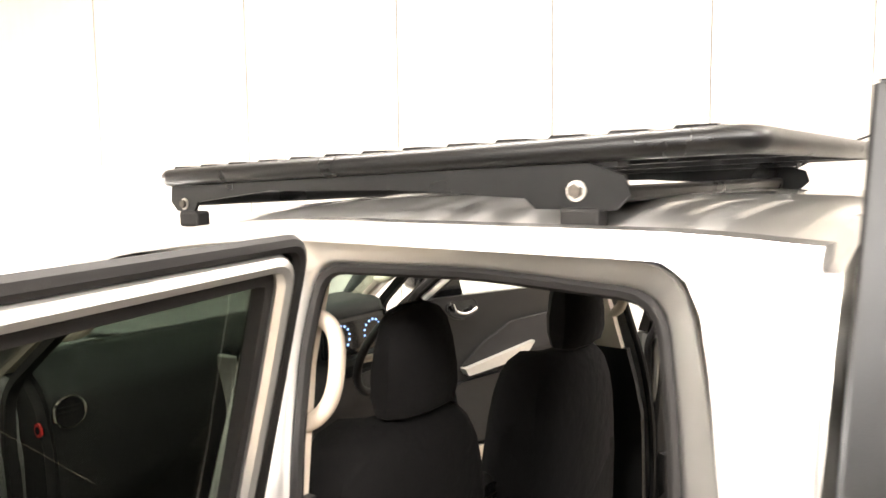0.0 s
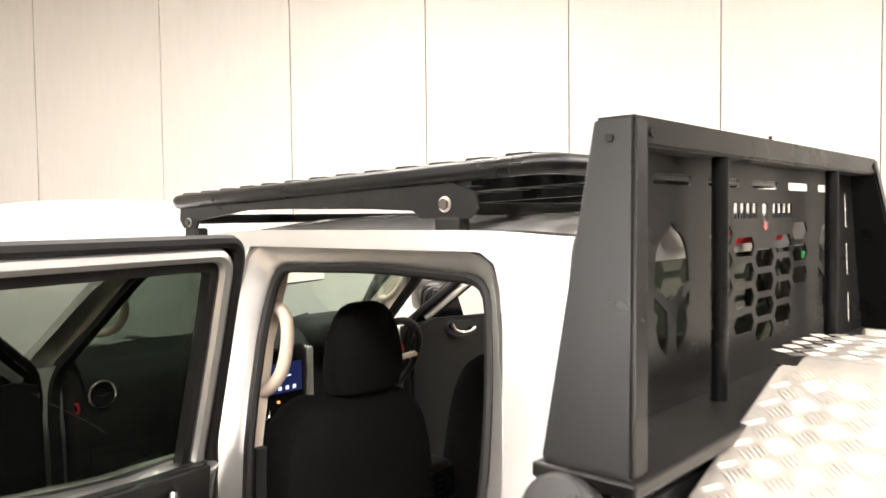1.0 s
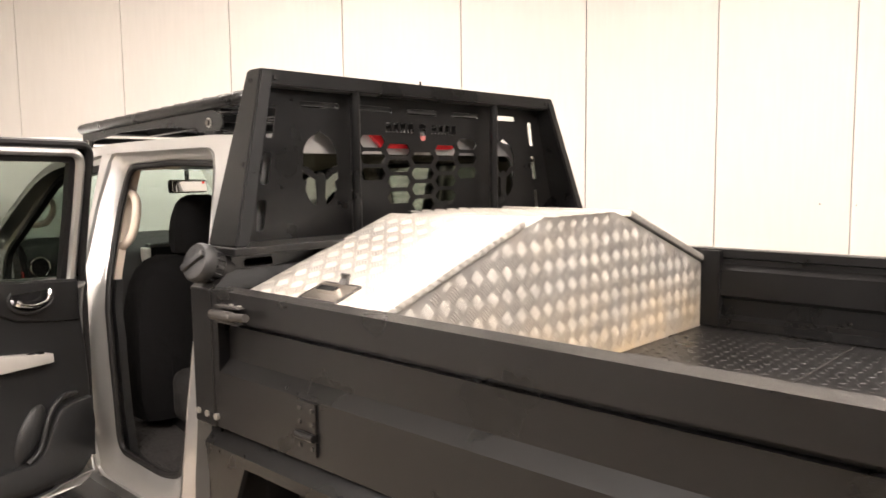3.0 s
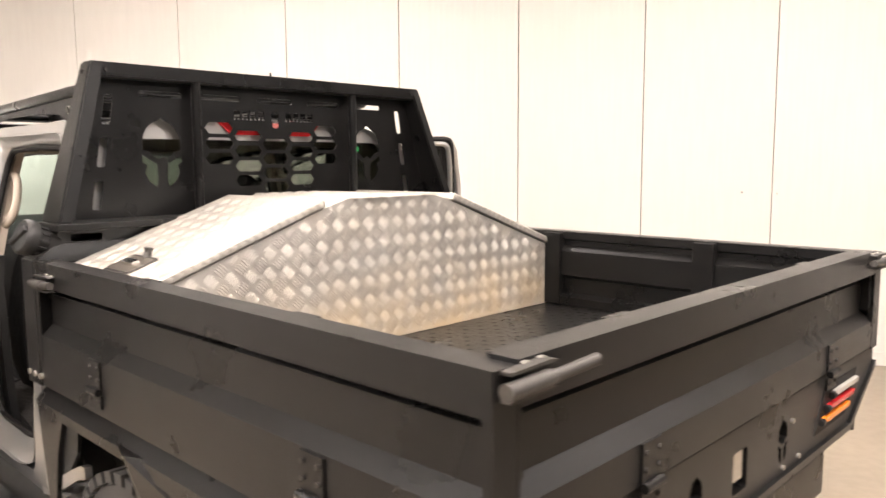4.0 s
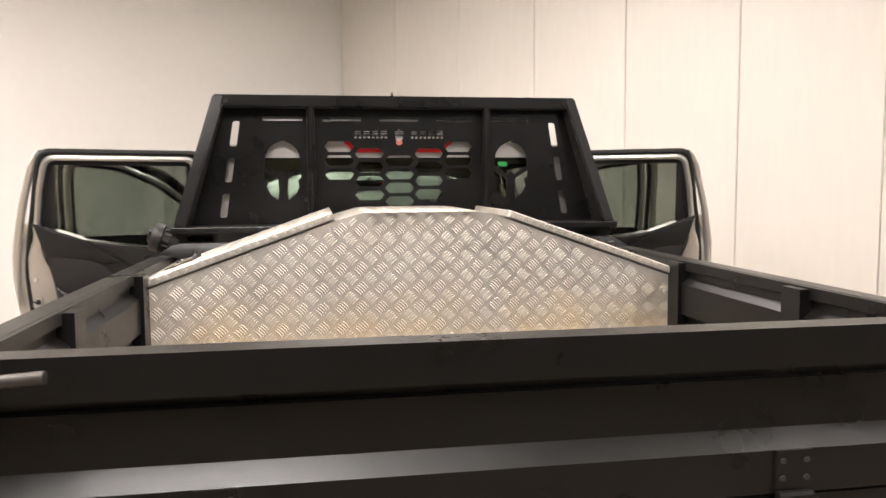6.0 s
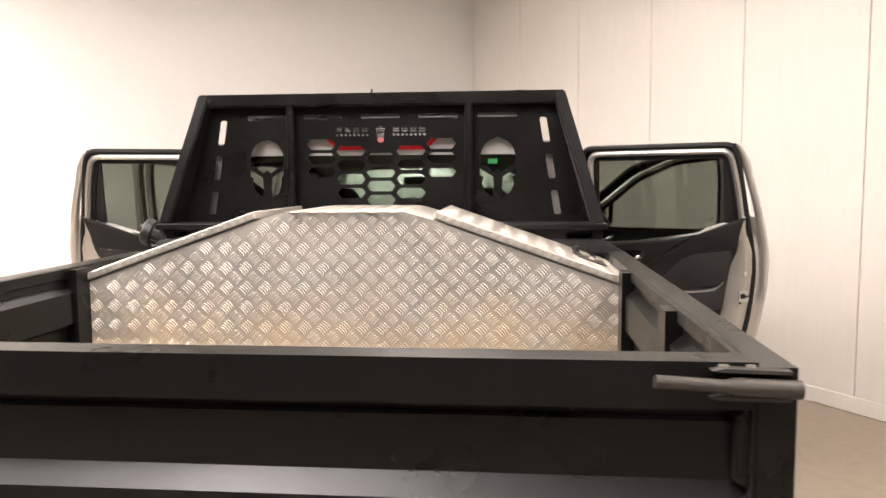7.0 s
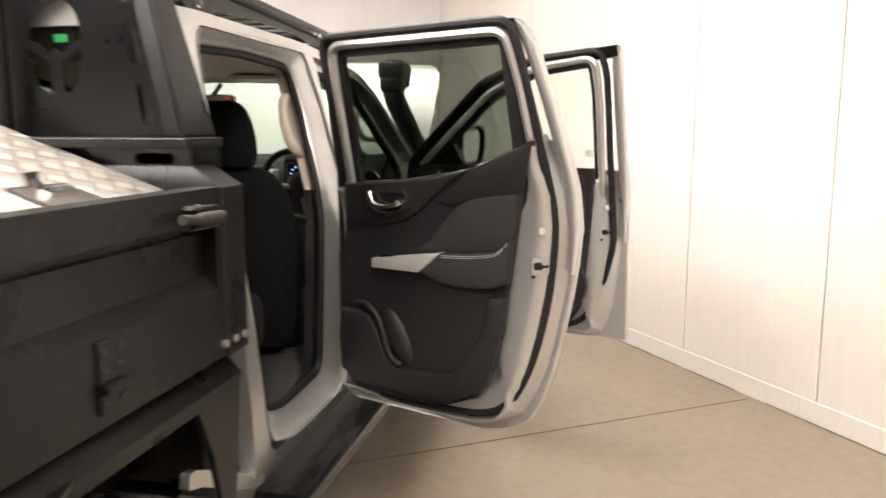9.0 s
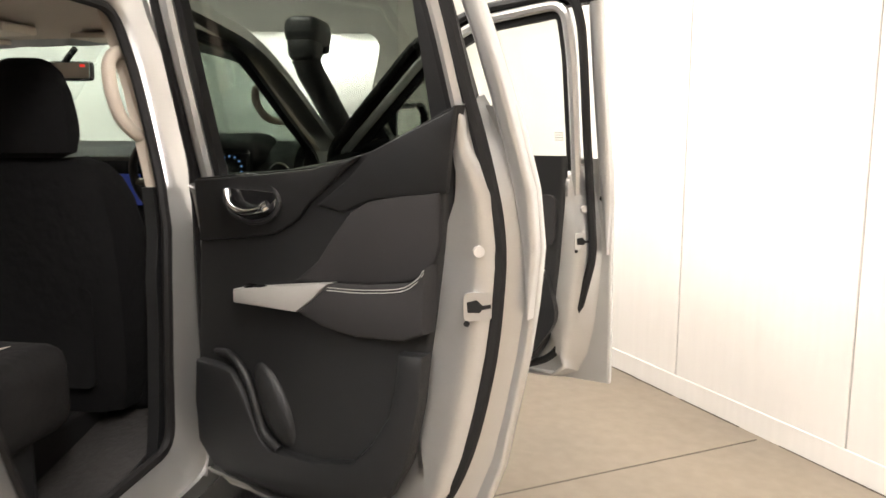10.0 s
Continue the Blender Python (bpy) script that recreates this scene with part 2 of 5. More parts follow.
def prism(bm, outline, place, lo, hi, holes=()):
    """A plate of any outline with holes. place(u, v, w) gives the point; w runs from lo to hi."""
    edges, loops = [], []
    for loop in (outline, *holes):
        vs = [bm.verts.new(place(u, v, lo)) for u, v in loop]
        loops.append(vs)
        edges += [bm.edges.new((vs[i], vs[(i + 1) % len(vs)])) for i in range(len(vs))]
    if holes:
        got = bmesh.ops.triangle_fill(bm, use_beauty=True, use_dissolve=False, edges=edges)
        faces = [g for g in got["geom"] if isinstance(g, bmesh.types.BMFace)]
    else:
        faces = [bm.faces.new(loops[0])]
    other = {}
    for vs, loop in zip(loops, (outline, *holes)):
        for v, (a, b) in zip(vs, loop):
            other[v] = bm.verts.new(place(a, b, hi))
    for f in faces:
        bm.faces.new([other[v] for v in f.verts])
    for vs in loops:
        for i in range(len(vs)):
            a, b = vs[i], vs[(i + 1) % len(vs)]
            bm.faces.new((a, b, other[b], other[a]))
    return bm


def round_corners(pts, r, steps=5):
    """A polygon with rounded corners; r: one radius or one for each corner."""
    out, n = [], len(pts)
    rs = r if isinstance(r, (list, tuple)) else [r] * n
    for i in range(n):
        p, a, b = Vector(pts[i]), Vector(pts[i - 1]), Vector(pts[(i + 1) % n])
        if rs[i] <= 0:
            out.append(tuple(p))
            continue
        da, db = (a - p), (b - p)
        ra = min(rs[i], da.length * 0.48, db.length * 0.48)
        pa, pb = p + da.normalized() * ra, p + db.normalized() * ra
        for k in range(steps + 1):
            t = k / steps
            out.append(tuple(pa * (1 - t) ** 2 + p * 2 * t * (1 - t) + pb * t * t))
    return out


def sphere(bm, centre, size, seg=16, rows=10):
    bmesh.ops.create_uvsphere(bm, u_segments=seg, v_segments=rows, radius=1.0, matrix=Matrix.Translation(centre) @ Matrix.Diagonal((*size, 1)))
    return bm


def disc(bm, centre, axis, r, depth, seg=20):
    """A cylinder round a centre, along an axis."""
    turn = Vector(axis).to_track_quat("Z", "Y").to_matrix().to_4x4()
    bmesh.ops.create_cone(bm, cap_ends=True, segments=seg, radius1=r, radius2=r, depth=depth, matrix=Matrix.Translation(centre) @ turn)
    return bm


def empty(name, place=(0, 0, 0)):
    ob = new(name)
    ob.location = place
    return ob


# ---- the room ----
def in_room(ob):
    ob.matrix_world = ROOM
    return ob


PANEL_EDGES = [0.0, 1.09, 2.20, 3.28, 4.345, 5.405, 6.465, 7.52, 8.57, 9.64, 10.71, 11.78, 12.85, 13.92] + [14.99 + 1.07 * k for k in range(11)]
floor = in_room(tagged(part("floor", boxed(-0.3, ROOM_S + 0.3, -ROOM_D - 0.3, 0.3, -0.2, 0.0), CONCRETE), "smooth beige-grey sealed concrete workshop floor", "floor", kind="structure"))
bm = bmesh.new()
for s0 in (4.98 - 4.6, 4.98, 4.98 + 4.6):
    block(bm, s0 - 0.004, s0 + 0.004, -ROOM_D, -0.05, -0.001, 0.0015)
part("floor_joint", bm, JOINT_DARK, floor, "dark saw-cut joints in the concrete")

bm = bmesh.new()
random.seed(5)
at = 0.1
while at < 12.0:
    run = random.uniform(0.08, 0.5)
    block(bm, at, at + run, -0.0075 - random.uniform(0.004, 0.014), -0.0075, -0.001, random.uniform(0.002, 0.005))
    at += run + random.choice((0.0, 0.0, 0.06, 0.25))
part("floor_edge", bm, JOINT_DARK, floor, "dark dirt along the foot of the wall", kind="stuff")

wall_right = in_room(tagged(part("wall_panelled", boxed(-0.2, ROOM_S, 0.03, 0.25, 0.0, ROOM_H), GAP_GREY), "off-white insulated panel wall with narrow upright joints", "wall", kind="structure"))
for s0, s1 in zip(PANEL_EDGES, PANEL_EDGES[1:]):
    part("panel", boxed(s0 + 0.0035, s1 - 0.0035, 0.0, 0.034, 0.0, ROOM_H, 0.003, 1), WALL_PANEL, wall_right)
for s0, z0, r in ((8.335, 1.432, 0.007), (8.61, 1.42, 0.005), (6.2, 0.62, 0.006)):
    part("wall_mark", disc(bmesh.new(), (s0, -0.0005, z0), (0, 1, 0), r, 0.003, 10), JOINT_DARK, wall_right, "small dark mark")
wall_front = in_room(tagged(part("wall_front", boxed(-0.25, -0.002, -ROOM_D, 0.03, 0.0, ROOM_H), WALL_PLAIN), "plain off-white painted end wall", "wall", kind="structure"))
wall_left = in_room(tagged(part("wall_left", boxed(-0.2, ROOM_S, -ROOM_D - 0.25, -ROOM_D, 0.0, ROOM_H), WALL_PLAIN), "plain off-white painted wall", "wall", kind="structure"))
wall_back = in_room(tagged(part("wall_back", boxed(ROOM_S, ROOM_S + 0.25, -ROOM_D, 0.03, 0.0, ROOM_H), WALL_PLAIN), "plain off-white painted wall", "wall", kind="structure"))
ceiling = in_room(tagged(part("ceiling", boxed(-0.25, ROOM_S + 0.25, -ROOM_D - 0.25, 0.25, ROOM_H, ROOM_H + 0.2), CEILING_WHITE), "plain off-white ceiling", "ceiling", kind="structure"))
bm = bmesh.new()
prism(bm, [(0.0, 0.0), (-0.006, 0.0), (-0.005, 0.115), (0.0, 0.118)], lambda u, v, w: (w, u - 0.001, v), 0.02, ROOM_S - 0.01)
in_room(tagged(part("baseboard", bm, WALL_PANEL), "white coved kerb strip along the panel wall", "baseboard", kind="structure"))

for s, d, power in LAMPS:
    fixture = empty("ceiling_light")
    fixture.matrix_world = ROOM @ pose(s, -d, ROOM_H)
    tagged(fixture, "long white suspended batten light, switched on", "ceiling light", group="ceiling lights")
    part("housing", boxed(-1.35, 1.35, -0.12, 0.12, -DROP - 0.03, -DROP + 0.03, 0.01), WHITE_LABEL, fixture)
    part("diffuser", boxed(-1.32, 1.32, -0.10, 0.10, -DROP - 0.042, -DROP - 0.03), LAMP_GLOW, fixture, "glowing diffuser")
    for k in (-1.1, 1.1):
        part("hanger", tube(bmesh.new(), [(k, 0, -DROP + 0.03), (k, 0, -0.001)], 0.006, 6), ZINC, fixture, "thin wire hanger")
    for name, energy, up, z in (("ceiling_lamp", power, 0, -DROP - 0.05), ("ceiling_uplight", power * UP_SHARE, 180, -DROP + 0.05)):
        lamp = bpy.data.lights.new(name, "AREA")
        lamp.shape, lamp.size, lamp.size_y, lamp.energy, lamp.color = "RECTANGLE", 2.6, 0.2, energy, LAMP_COLOUR
        new(name, lamp).matrix_world = ROOM @ pose(s, -d, ROOM_H + z, up)


# ---- the pickup: all vehicle shapes in a frame with x to the rear, y to its right side, origin on the centre line ----
YC = 1.737
ORIGIN = {}


def thing(name, place, label, category, group=""):
    """An Empty at the base of a vehicle-frame thing."""
    ob = empty(name, (place[0], place[1] + YC, place[2]))
    ORIGIN[ob.name] = -Vector(place)
    return tagged(ob, label, category, group)


def vpart(name, bm, material, parent, label="", smooth=False, kind=""):
    ob = part(name, bm, material, parent, label, smooth, kind)
    if parent.name in ORIGIN:
        ob.location = ORIGIN[parent.name]
    return ob


SECTION = [(0.40, 0.82), (0.55, 0.868), (0.75, 0.885), (1.0, 0.893), (1.2, 0.89), (1.32, 0.868), (1.5, 0.815), (1.8, 0.735), (1.9, 0.70)]


def half_width(z):
    """How far the body side stands from the centre line at height z."""
    for (z0, w0), (z1, w1) in zip(SECTION, SECTION[1:]):
        if z <= z1:
            return w0 + (w1 - w0) * (z - z0) / (z1 - z0)
    return SECTION[-1][1]


def fine_rows(rows, step=0.05):
    out = []
    for (z0, a0, b0), (z1, a1, b1) in zip(rows, rows[1:]):
        n = max(1, round((z1 - z0) / step))
        out += [(z0 + (z1 - z0) * k / n, a0 + (a1 - a0) * k / n, b0 + (b1 - b0) * k / n) for k in range(n)]
    return out + [rows[-1]]


def strip(bm, rows, s, off=0.0, thick=0.05, inset0=0.0, inset1=0.0, step=0.05, soft=0.0):
    """A piece of body side between x0 and x1 at each height, following the section; rows: (z, x0, x1)."""
    loops = []
    for z, x0, x1 in fine_rows(rows, step):
        w = half_width(z) + off
        cut = [(x0, w), (x1, w), (x1 - inset1, w - thick), (x0 + inset0, w - thick)]
        loops.append([(x, s * y, z) for x, y in (round_corners(cut, soft, 3) if soft else cut)])
    return rings(bm, loops)


def pan(outline, place, steps, ease):
    """A pressed pan: an outline drawn in step by step, (inset, depth); ease(u, v) scales the inset past the rim."""
    pts = [Vector(p) for p in resample(outline, 0.03)]
    n = len(pts)
    area = sum(pts[i].x * pts[(i + 1) % n].y - pts[(i + 1) % n].x * pts[i].y for i in range(n))
    bm = bmesh.new()
    ins = []
    for i in range(n):
        way = (pts[(i + 2) % n] - pts[i - 2]).normalized()
        ins.append((Vector((-way.y, way.x)) * (1 if area > 0 else -1), ease(*pts[i])))
    made = [[bm.verts.new(place(*(p + q * (min(inset, 0.05) * min(1.0, k * 3) + max(0.0, inset - 0.05) * k)), w)) for p, (q, k) in zip(pts, ins)] for inset, w in steps]
    for a, b in zip(made, made[1:]):
        for i in range(n):
            bm.faces.new((a[i], a[(i + 1) % n], b[(i + 1) % n], b[i]))
    bmesh.ops.triangle_fill(bm, use_beauty=True, use_dissolve=False, edges=[bm.edges.get((made[-1][i], made[-1][(i + 1) % n])) for i in range(n)])
    return bm


def aside(path, d):
    """A path of (x, z) moved d to its left."""
    pts = [Vector(p) for p in path]
    out = []
    for i, p in enumerate(pts):
        way = (pts[min(i + 1, len(pts) - 1)] - pts[max(i - 1, 0)]).normalized()
        out.append(tuple(p + Vector((-way.y, way.x)) * d))
    return out


def relief(outline, place, base, top, soft):
    """A raised pad of any outline with softened rim; place(u, v, w): along, up, out."""
    pts = [Vector(p) for p in resample(outline, 0.04)]
    n = len(pts)
    area = sum(pts[i].x * pts[(i + 1) % n].y - pts[(i + 1) % n].x * pts[i].y for i in range(n))
    ins = []
    for i in range(n):
        way = (pts[(i + 1) % n] - pts[i - 1]).normalized()
        ins.append(Vector((-way.y, way.x)) * (1 if area > 0 else -1))
    bm = bmesh.new()
    loops = []
    for inset, w in ((0.0, base), (0.0, top - soft), (soft * 0.3, top - soft * 0.3), (soft, top)):
        loops.append([place(*(p + q * inset), w) for p, q in zip(pts, ins)])
    made = [[bm.verts.new(p) for p in loop] for loop in loops]
    for a, b in zip(made, made[1:]):
        for i in range(n):
            bm.faces.new((a[i], a[(i + 1) % n], b[(i + 1) % n], b[i]))
    edges = [bm.edges.get((made[-1][i], made[-1][(i + 1) % n])) for i in range(n)]
    bmesh.ops.triangle_fill(bm, use_beauty=True, use_dissolve=False, edges=edges)
    return bm


def band(bm, path, width, s, off=0.0, thick=0.05, closed=False):
    """A bar of rectangular section along a path of (x, z) on the body side."""
    pts = [Vector(p) for p in path]
    n, loops = len(pts), []
    for i, p in enumerate(pts):
        a = pts[(i - 1) % n] if closed or i else p
        b = pts[(i + 1) % n] if closed or i < n - 1 else p
        way = (b - a).normalized()
        nor = Vector((-way.y, way.x)) * width / 2
        q0, q1 = p + nor, p - nor
        loops.append([(q0.x, s * (half_width(q0.y) + off), q0.y), (q1.x, s * (half_width(q1.y) + off), q1.y),
                      (q1.x, s * (half_width(q1.y) + off - thick), q1.y), (q0.x, s * (half_width(q0.y) + off - thick), q0.y)])
    if closed:
        loops.append(loops[0])
    return rings(bm, loops, True, not closed)


def seal(bm, path, r, s, off):
    """A round rubber bead along a path of (x, z) on the body side."""
    return tube(bm, [(p[0], s * (half_width(p[1]) + off), p[1]) for p in path], r, 8)


def bend(points, r=0.06, steps=5):
    """An open path of (x, z) with rounded inner corners."""
    closed = round_corners(points, [0] + [r] * (len(points) - 2) + [0], steps)
    return closed


def curve2(points, steps=5):
    return [(p.x, p.y) for p in curve([(a, b, 0) for a, b in points], steps)]


def resample(pts, step):
    """A closed outline with points no further apart than step."""
    out = []
    for i in range(len(pts)):
        a, b = Vector(pts[i]), Vector(pts[(i + 1) % len(pts)])
        n = max(1, math.ceil((b - a).length / step))
        out += [tuple(a.lerp(b, k / n)) for k in range(n)]
    return out


APERTURE = [(-1.012, 0.645), (-1.005, 0.86), (-1.018, 1.08), (-1.05, 1.27), (-1.09, 1.45), (-1.108, 1.60), (-1.095, 1.758), (-0.72, 1.770), (-0.395, 1.758), (-0.355, 1.58), (-0.328, 1.40), (-0.322, 1.22), (-0.36, 1.05), (-0.455, 0.79), (-0.51, 0.67), (-0.66, 0.635)]
FLANGE_OUT = [(-1.10, 0.555), (-1.13, 0.86), (-1.15, 1.08), (-1.165, 1.27), (-1.17, 1.45), (-1.165, 1.60), (-1.14, 1.805), (-0.72, 1.816), (-0.355, 1.803), (-0.295, 1.60), (-0.25, 1.40), (-0.255, 1.22), (-0.292, 1.05), (-0.362, 0.79), (-0.43, 0.61), (-0.62, 0.553)]

truck = thing("pickup_truck", (-1.2, 0, 0), "silver dual-cab pickup truck with all four doors open", "pickup truck")

# roof
bm = bmesh.new()
loops = []
for x, zc in ((-1.86, 1.785), (-1.78, 1.822), (-1.6, 1.852), (-1.3, 1.876), (-0.9, 1.888), (-0.5, 1.884), (-0.25, 1.880), (-0.18, 1.868)):
    wide = 0.70 - 0.05 * max(0.0, (-x - 1.2))
    top = [(x, wide * k / 8, zc - 0.072 * abs(k / 8) ** 3.2 - (0.003 if k % 2 and abs(k) < 6 else 0)) for k in range(-8, 9)]
    under = [(x, y * 0.985, z - 0.035) for _, y, z in reversed(top)]
    loops.append(top + under)
rings(bm, loops)
vpart("roof", bm, SILVER, truck, smooth=True)
bm = bmesh.new()
loops = []
for x, z in ((-1.78, 1.765), (-1.5, 1.80), (-0.9, 1.825), (-0.24, 1.80)):
    loops.append([(x, 0.66 * k / 4, z - 0.05 * abs(k / 4) ** 3) for k in range(-4, 5)] + [(x, 0.66 * k / 4, z + 0.012 - 0.05 * abs(k / 4) ** 3) for k in range(4, -5, -1)])
rings(bm, loops)
headliner = vpart("headliner", bm, HEADLINER, truck, "beige fabric headliner", smooth=True)
part("dome_light", boxed(-1.62, -1.46, -0.07, 0.07, 1.755, 1.785, 0.008), BEIGE, headliner)
for s in (-1, 1):
    part("sun_visor", boxed(-1.80, -1.64, s * 0.34 - 0.17, s * 0.34 + 0.17, 1.748, 1.766, 0.006), BEIGE, headliner)

for s in (-1, 1):
    # cantrail with A-pillar, outer rear quarter
    rail = bend([(-2.47, 1.30), (-1.86, 1.745), (-1.25, 1.824), (-0.36, 1.826), (-0.19, 1.815)], 0.22, 8)
    vpart("cant_rail", band(bmesh.new(), rail, 0.040, s, 0.0, 0.075), SILVER, truck, smooth=True)
    bm = strip(bmesh.new(), [(0.515, -0.52, -0.350), (0.53, -0.50, -0.338), (0.60, -0.435, -0.325), (0.70, -0.388, -0.305), (0.92, -0.325, -0.258), (1.22, -0.255, -0.205), (1.32, -0.238, -0.172), (1.52, -0.278, -0.175), (1.66, -0.305, -0.18), (1.74, -0.325, -0.185), (1.785, -0.35, -0.188), (1.812, -0.40, -0.19)], s, 0.0, 0.05, 0.012, 0.0, 0.03)
    vpart("rear_quarter_panel", bm, SILVER, truck, smooth=True)
    # door flange that slopes in to the rear opening
    outer, inner = round_corners(FLANGE_OUT, 0.07, 4), round_corners(APERTURE, 0.06, 4)
    loops = []
    for k, off in ((0.0, 0.002), (0.0, -0.010), (0.35, -0.026), (0.80, -0.042), (1.0, -0.058), (1.02, -0.068)):
        loops.append([(a[0] + (b[0] - a[0]) * k, s * (half_width(a[1] + (b[1] - a[1]) * k) + off), a[1] + (b[1] - a[1]) * k) for a, b in zip(outer, inner)])
    vpart("door_flange", rings(bmesh.new(), [[row[i] for row in loops] for i in range(len(outer))] + [[row[0] for row in loops]], False), SILVER, truck, "silver door flange", smooth=True)
    bm = strip(bmesh.new(), [(0.54, -1.24, -1.085), (0.86, -1.235, -1.13), (1.27, -1.225, -1.165), (1.60, -1.21, -1.165), (1.82, -1.22, -1.13)], s, 0.0, 0.06)
    vpart("b_pillar", bm, SILVER, truck, smooth=True)
    bm = strip(bmesh.new(), [(1.36, -0.335, -0.20), (1.55, -0.345, -0.20), (1.76, -0.385, -0.20)], s, -0.092, 0.03)
    vpart("pillar_trim", bm, BEIGE, truck, "beige rear pillar trim", smooth=True)
    bm = strip(bmesh.new(), [(0.60, -0.50, -0.20), (0.79, -0.445, -0.20), (1.05, -0.35, -0.20), (1.36, -0.33, -0.20)], s, -0.092, 0.03)
    vpart("pillar_trim", bm, PLASTIC, truck, "dark lower rear pillar trim", smooth=True)
    bm = strip(bmesh.new(), [(0.40, -2.30, -0.18), (0.46, -2.30, -0.18), (0.556, -2.30, -0.18)], s, -0.01, 0.14)
    vpart("rocker_panel", bm, SILVER, truck, smooth=True)
    bm = strip(bmesh.new(), [(0.45, -2.40, -2.20), (0.9, -2.40, -2.21), (1.15, -2.42, -2.22), (1.36, -2.44, -2.30)], s, -0.03, 0.09)
    vpart("hinge_pillar", bm, SILVER_INNER, truck, "inner hinge pillar in silver body colour", smooth=True)
    # rubber aperture seals, rear and front
    path = [(-0.70 + (u + 0.70) * 0.972, 1.20 + (v - 1.20) * 0.985) for u, v in round_corners(APERTURE, 0.06, 4)]
    vpart("door_seal", seal(bmesh.new(), path + [path[0]], 0.013, s, -0.066), RUBBER, truck, "black rubber door seal", smooth=True)
    path = bend([(-1.235, 0.60), (-1.23, 1.76), (-1.80, 1.715), (-2.26, 1.34), (-2.19, 1.1), (-2.20, 0.60), (-1.235, 0.60)], 0.08, 6)
    vpart("door_seal", band(bmesh.new(), path, 0.030, s, -0.065, 0.03), RUBBER, truck, "black rubber door seal", smooth=True)
    # B-pillar inner trim and grab handles
    bm = strip(bmesh.new(), [(0.60, -1.20, -1.00), (1.08, -1.19, -1.02), (1.30, -1.19, -1.065), (1.31, -1.19, -1.065)], s, -0.100, 0.03)
    vpart("pillar_trim", bm, PLASTIC, truck, "dark lower pillar trim", smooth=True)
    bm = strip(bmesh.new(), [(1.31, -1.20, -1.085), (1.55, -1.19, -1.125), (1.76, -1.19, -1.12)], s, -0.100, 0.03)
    upper = vpart("pillar_trim", bm, BEIGE, truck, "beige upper pillar trim", smooth=True)
    path = curve([(-1.145, s * 0.682, 1.648), (-1.10, s * 0.672, 1.642), (-1.065, s * 0.674, 1.61), (-1.055, s * 0.684, 1.545), (-1.063, s * 0.698, 1.485), (-1.095, s * 0.715, 1.445), (-1.145, s * 0.725, 1.43)], 5)
    part("grab_handle", tube(bmesh.new(), path, 0.017, 12), BEIGE, upper, smooth=True)
    path = curve([(-2.00, s * 0.70, 1.63), (-1.99, s * 0.66, 1.60), (-2.02, s * 0.65, 1.54), (-2.10, s * 0.66, 1.49), (-2.19, s * 0.70, 1.48)], 5)
    inner = vpart("pillar_trim", band(bmesh.new(), [(-2.42, 1.33), (-2.12, 1.545), (-1.84, 1.725)], 0.055, s, -0.085, 0.03), BEIGE if s > 0 else HEADLINER, truck, "beige windscreen pillar trim")
    part("grab_handle", tube(bmesh.new(), path, 0.015, 10), BEIGE, inner, smooth=True)
    # striker, side step, front wing
    vpart("striker", block(bmesh.new(), -1.093, -1.073, s * 0.832 - 0.018, s * 0.832 + 0.018, 0.958, 0.994, 0.004), ZINC, truck, "zinc-plated door striker")
    vpart("striker", block(bmesh.new(), -0.365, -0.335, s * 0.82 - 0.02, s * 0.82 + 0.02, 1.02, 1.06, 0.004), ZINC, truck, "zinc-plated door striker")
    bm = prism(bmesh.new(), round_corners([(0.82, 0.40), (0.985, 0.40), (1.005, 0.425), (1.00, 0.458), (0.985, 0.470), (0.82, 0.475)], 0.010), lambda u, v, w: (w, s * u, v), -2.25, -0.395)
    vpart("side_step", bm, GLOSS_BLACK, truck, "glossy black running board")
    bm = strip(bmesh.new(), [(0.78, -2.44, -2.31), (0.95, -2.44, -2.31), (1.10, -3.45, -2.31), (1.20, -3.40, -2.31), (1.29, -3.2, -2.35)], s, 0.0, 0.05)
    strip(bm, [(0.60, -3.62, -3.30), (0.85, -3.60, -3.22), (1.10, -3.50, -3.10)], s, -0.03, 0.05)
    strip(bm, [(0.45, -2.44, -2.31), (0.78, -2.44, -2.31)], s, 0.0, 0.05)
    vpart("front_wing", bm, SILVER, truck, smooth=True)

# turned-in tail of the sill behind the door, dark liner plate above it
for s in (-1, 1):
    tail_end = [(-0.40, 0.50), (-0.32, 0.520), (-0.24, 0.555), (-0.14, 0.608), (-0.05, 0.655), (0.0, 0.668), (0.012, 0.676), (0.006, 0.712), (-0.03, 0.708), (-0.10, 0.676), (-0.20, 0.625), (-0.30, 0.575), (-0.40, 0.545)]
    bm = prism(bmesh.new(), round_corners(tail_end, 0.008, 3), lambda u, v, w: (u, s * w, v), 0.838, 0.862)
    vpart("sill_tail", bm, SILVER, truck, "silver tail of the sill behind the cab")
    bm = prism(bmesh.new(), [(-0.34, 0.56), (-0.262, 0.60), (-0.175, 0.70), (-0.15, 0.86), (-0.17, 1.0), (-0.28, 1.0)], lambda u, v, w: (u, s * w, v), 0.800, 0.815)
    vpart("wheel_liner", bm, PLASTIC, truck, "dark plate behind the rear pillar")

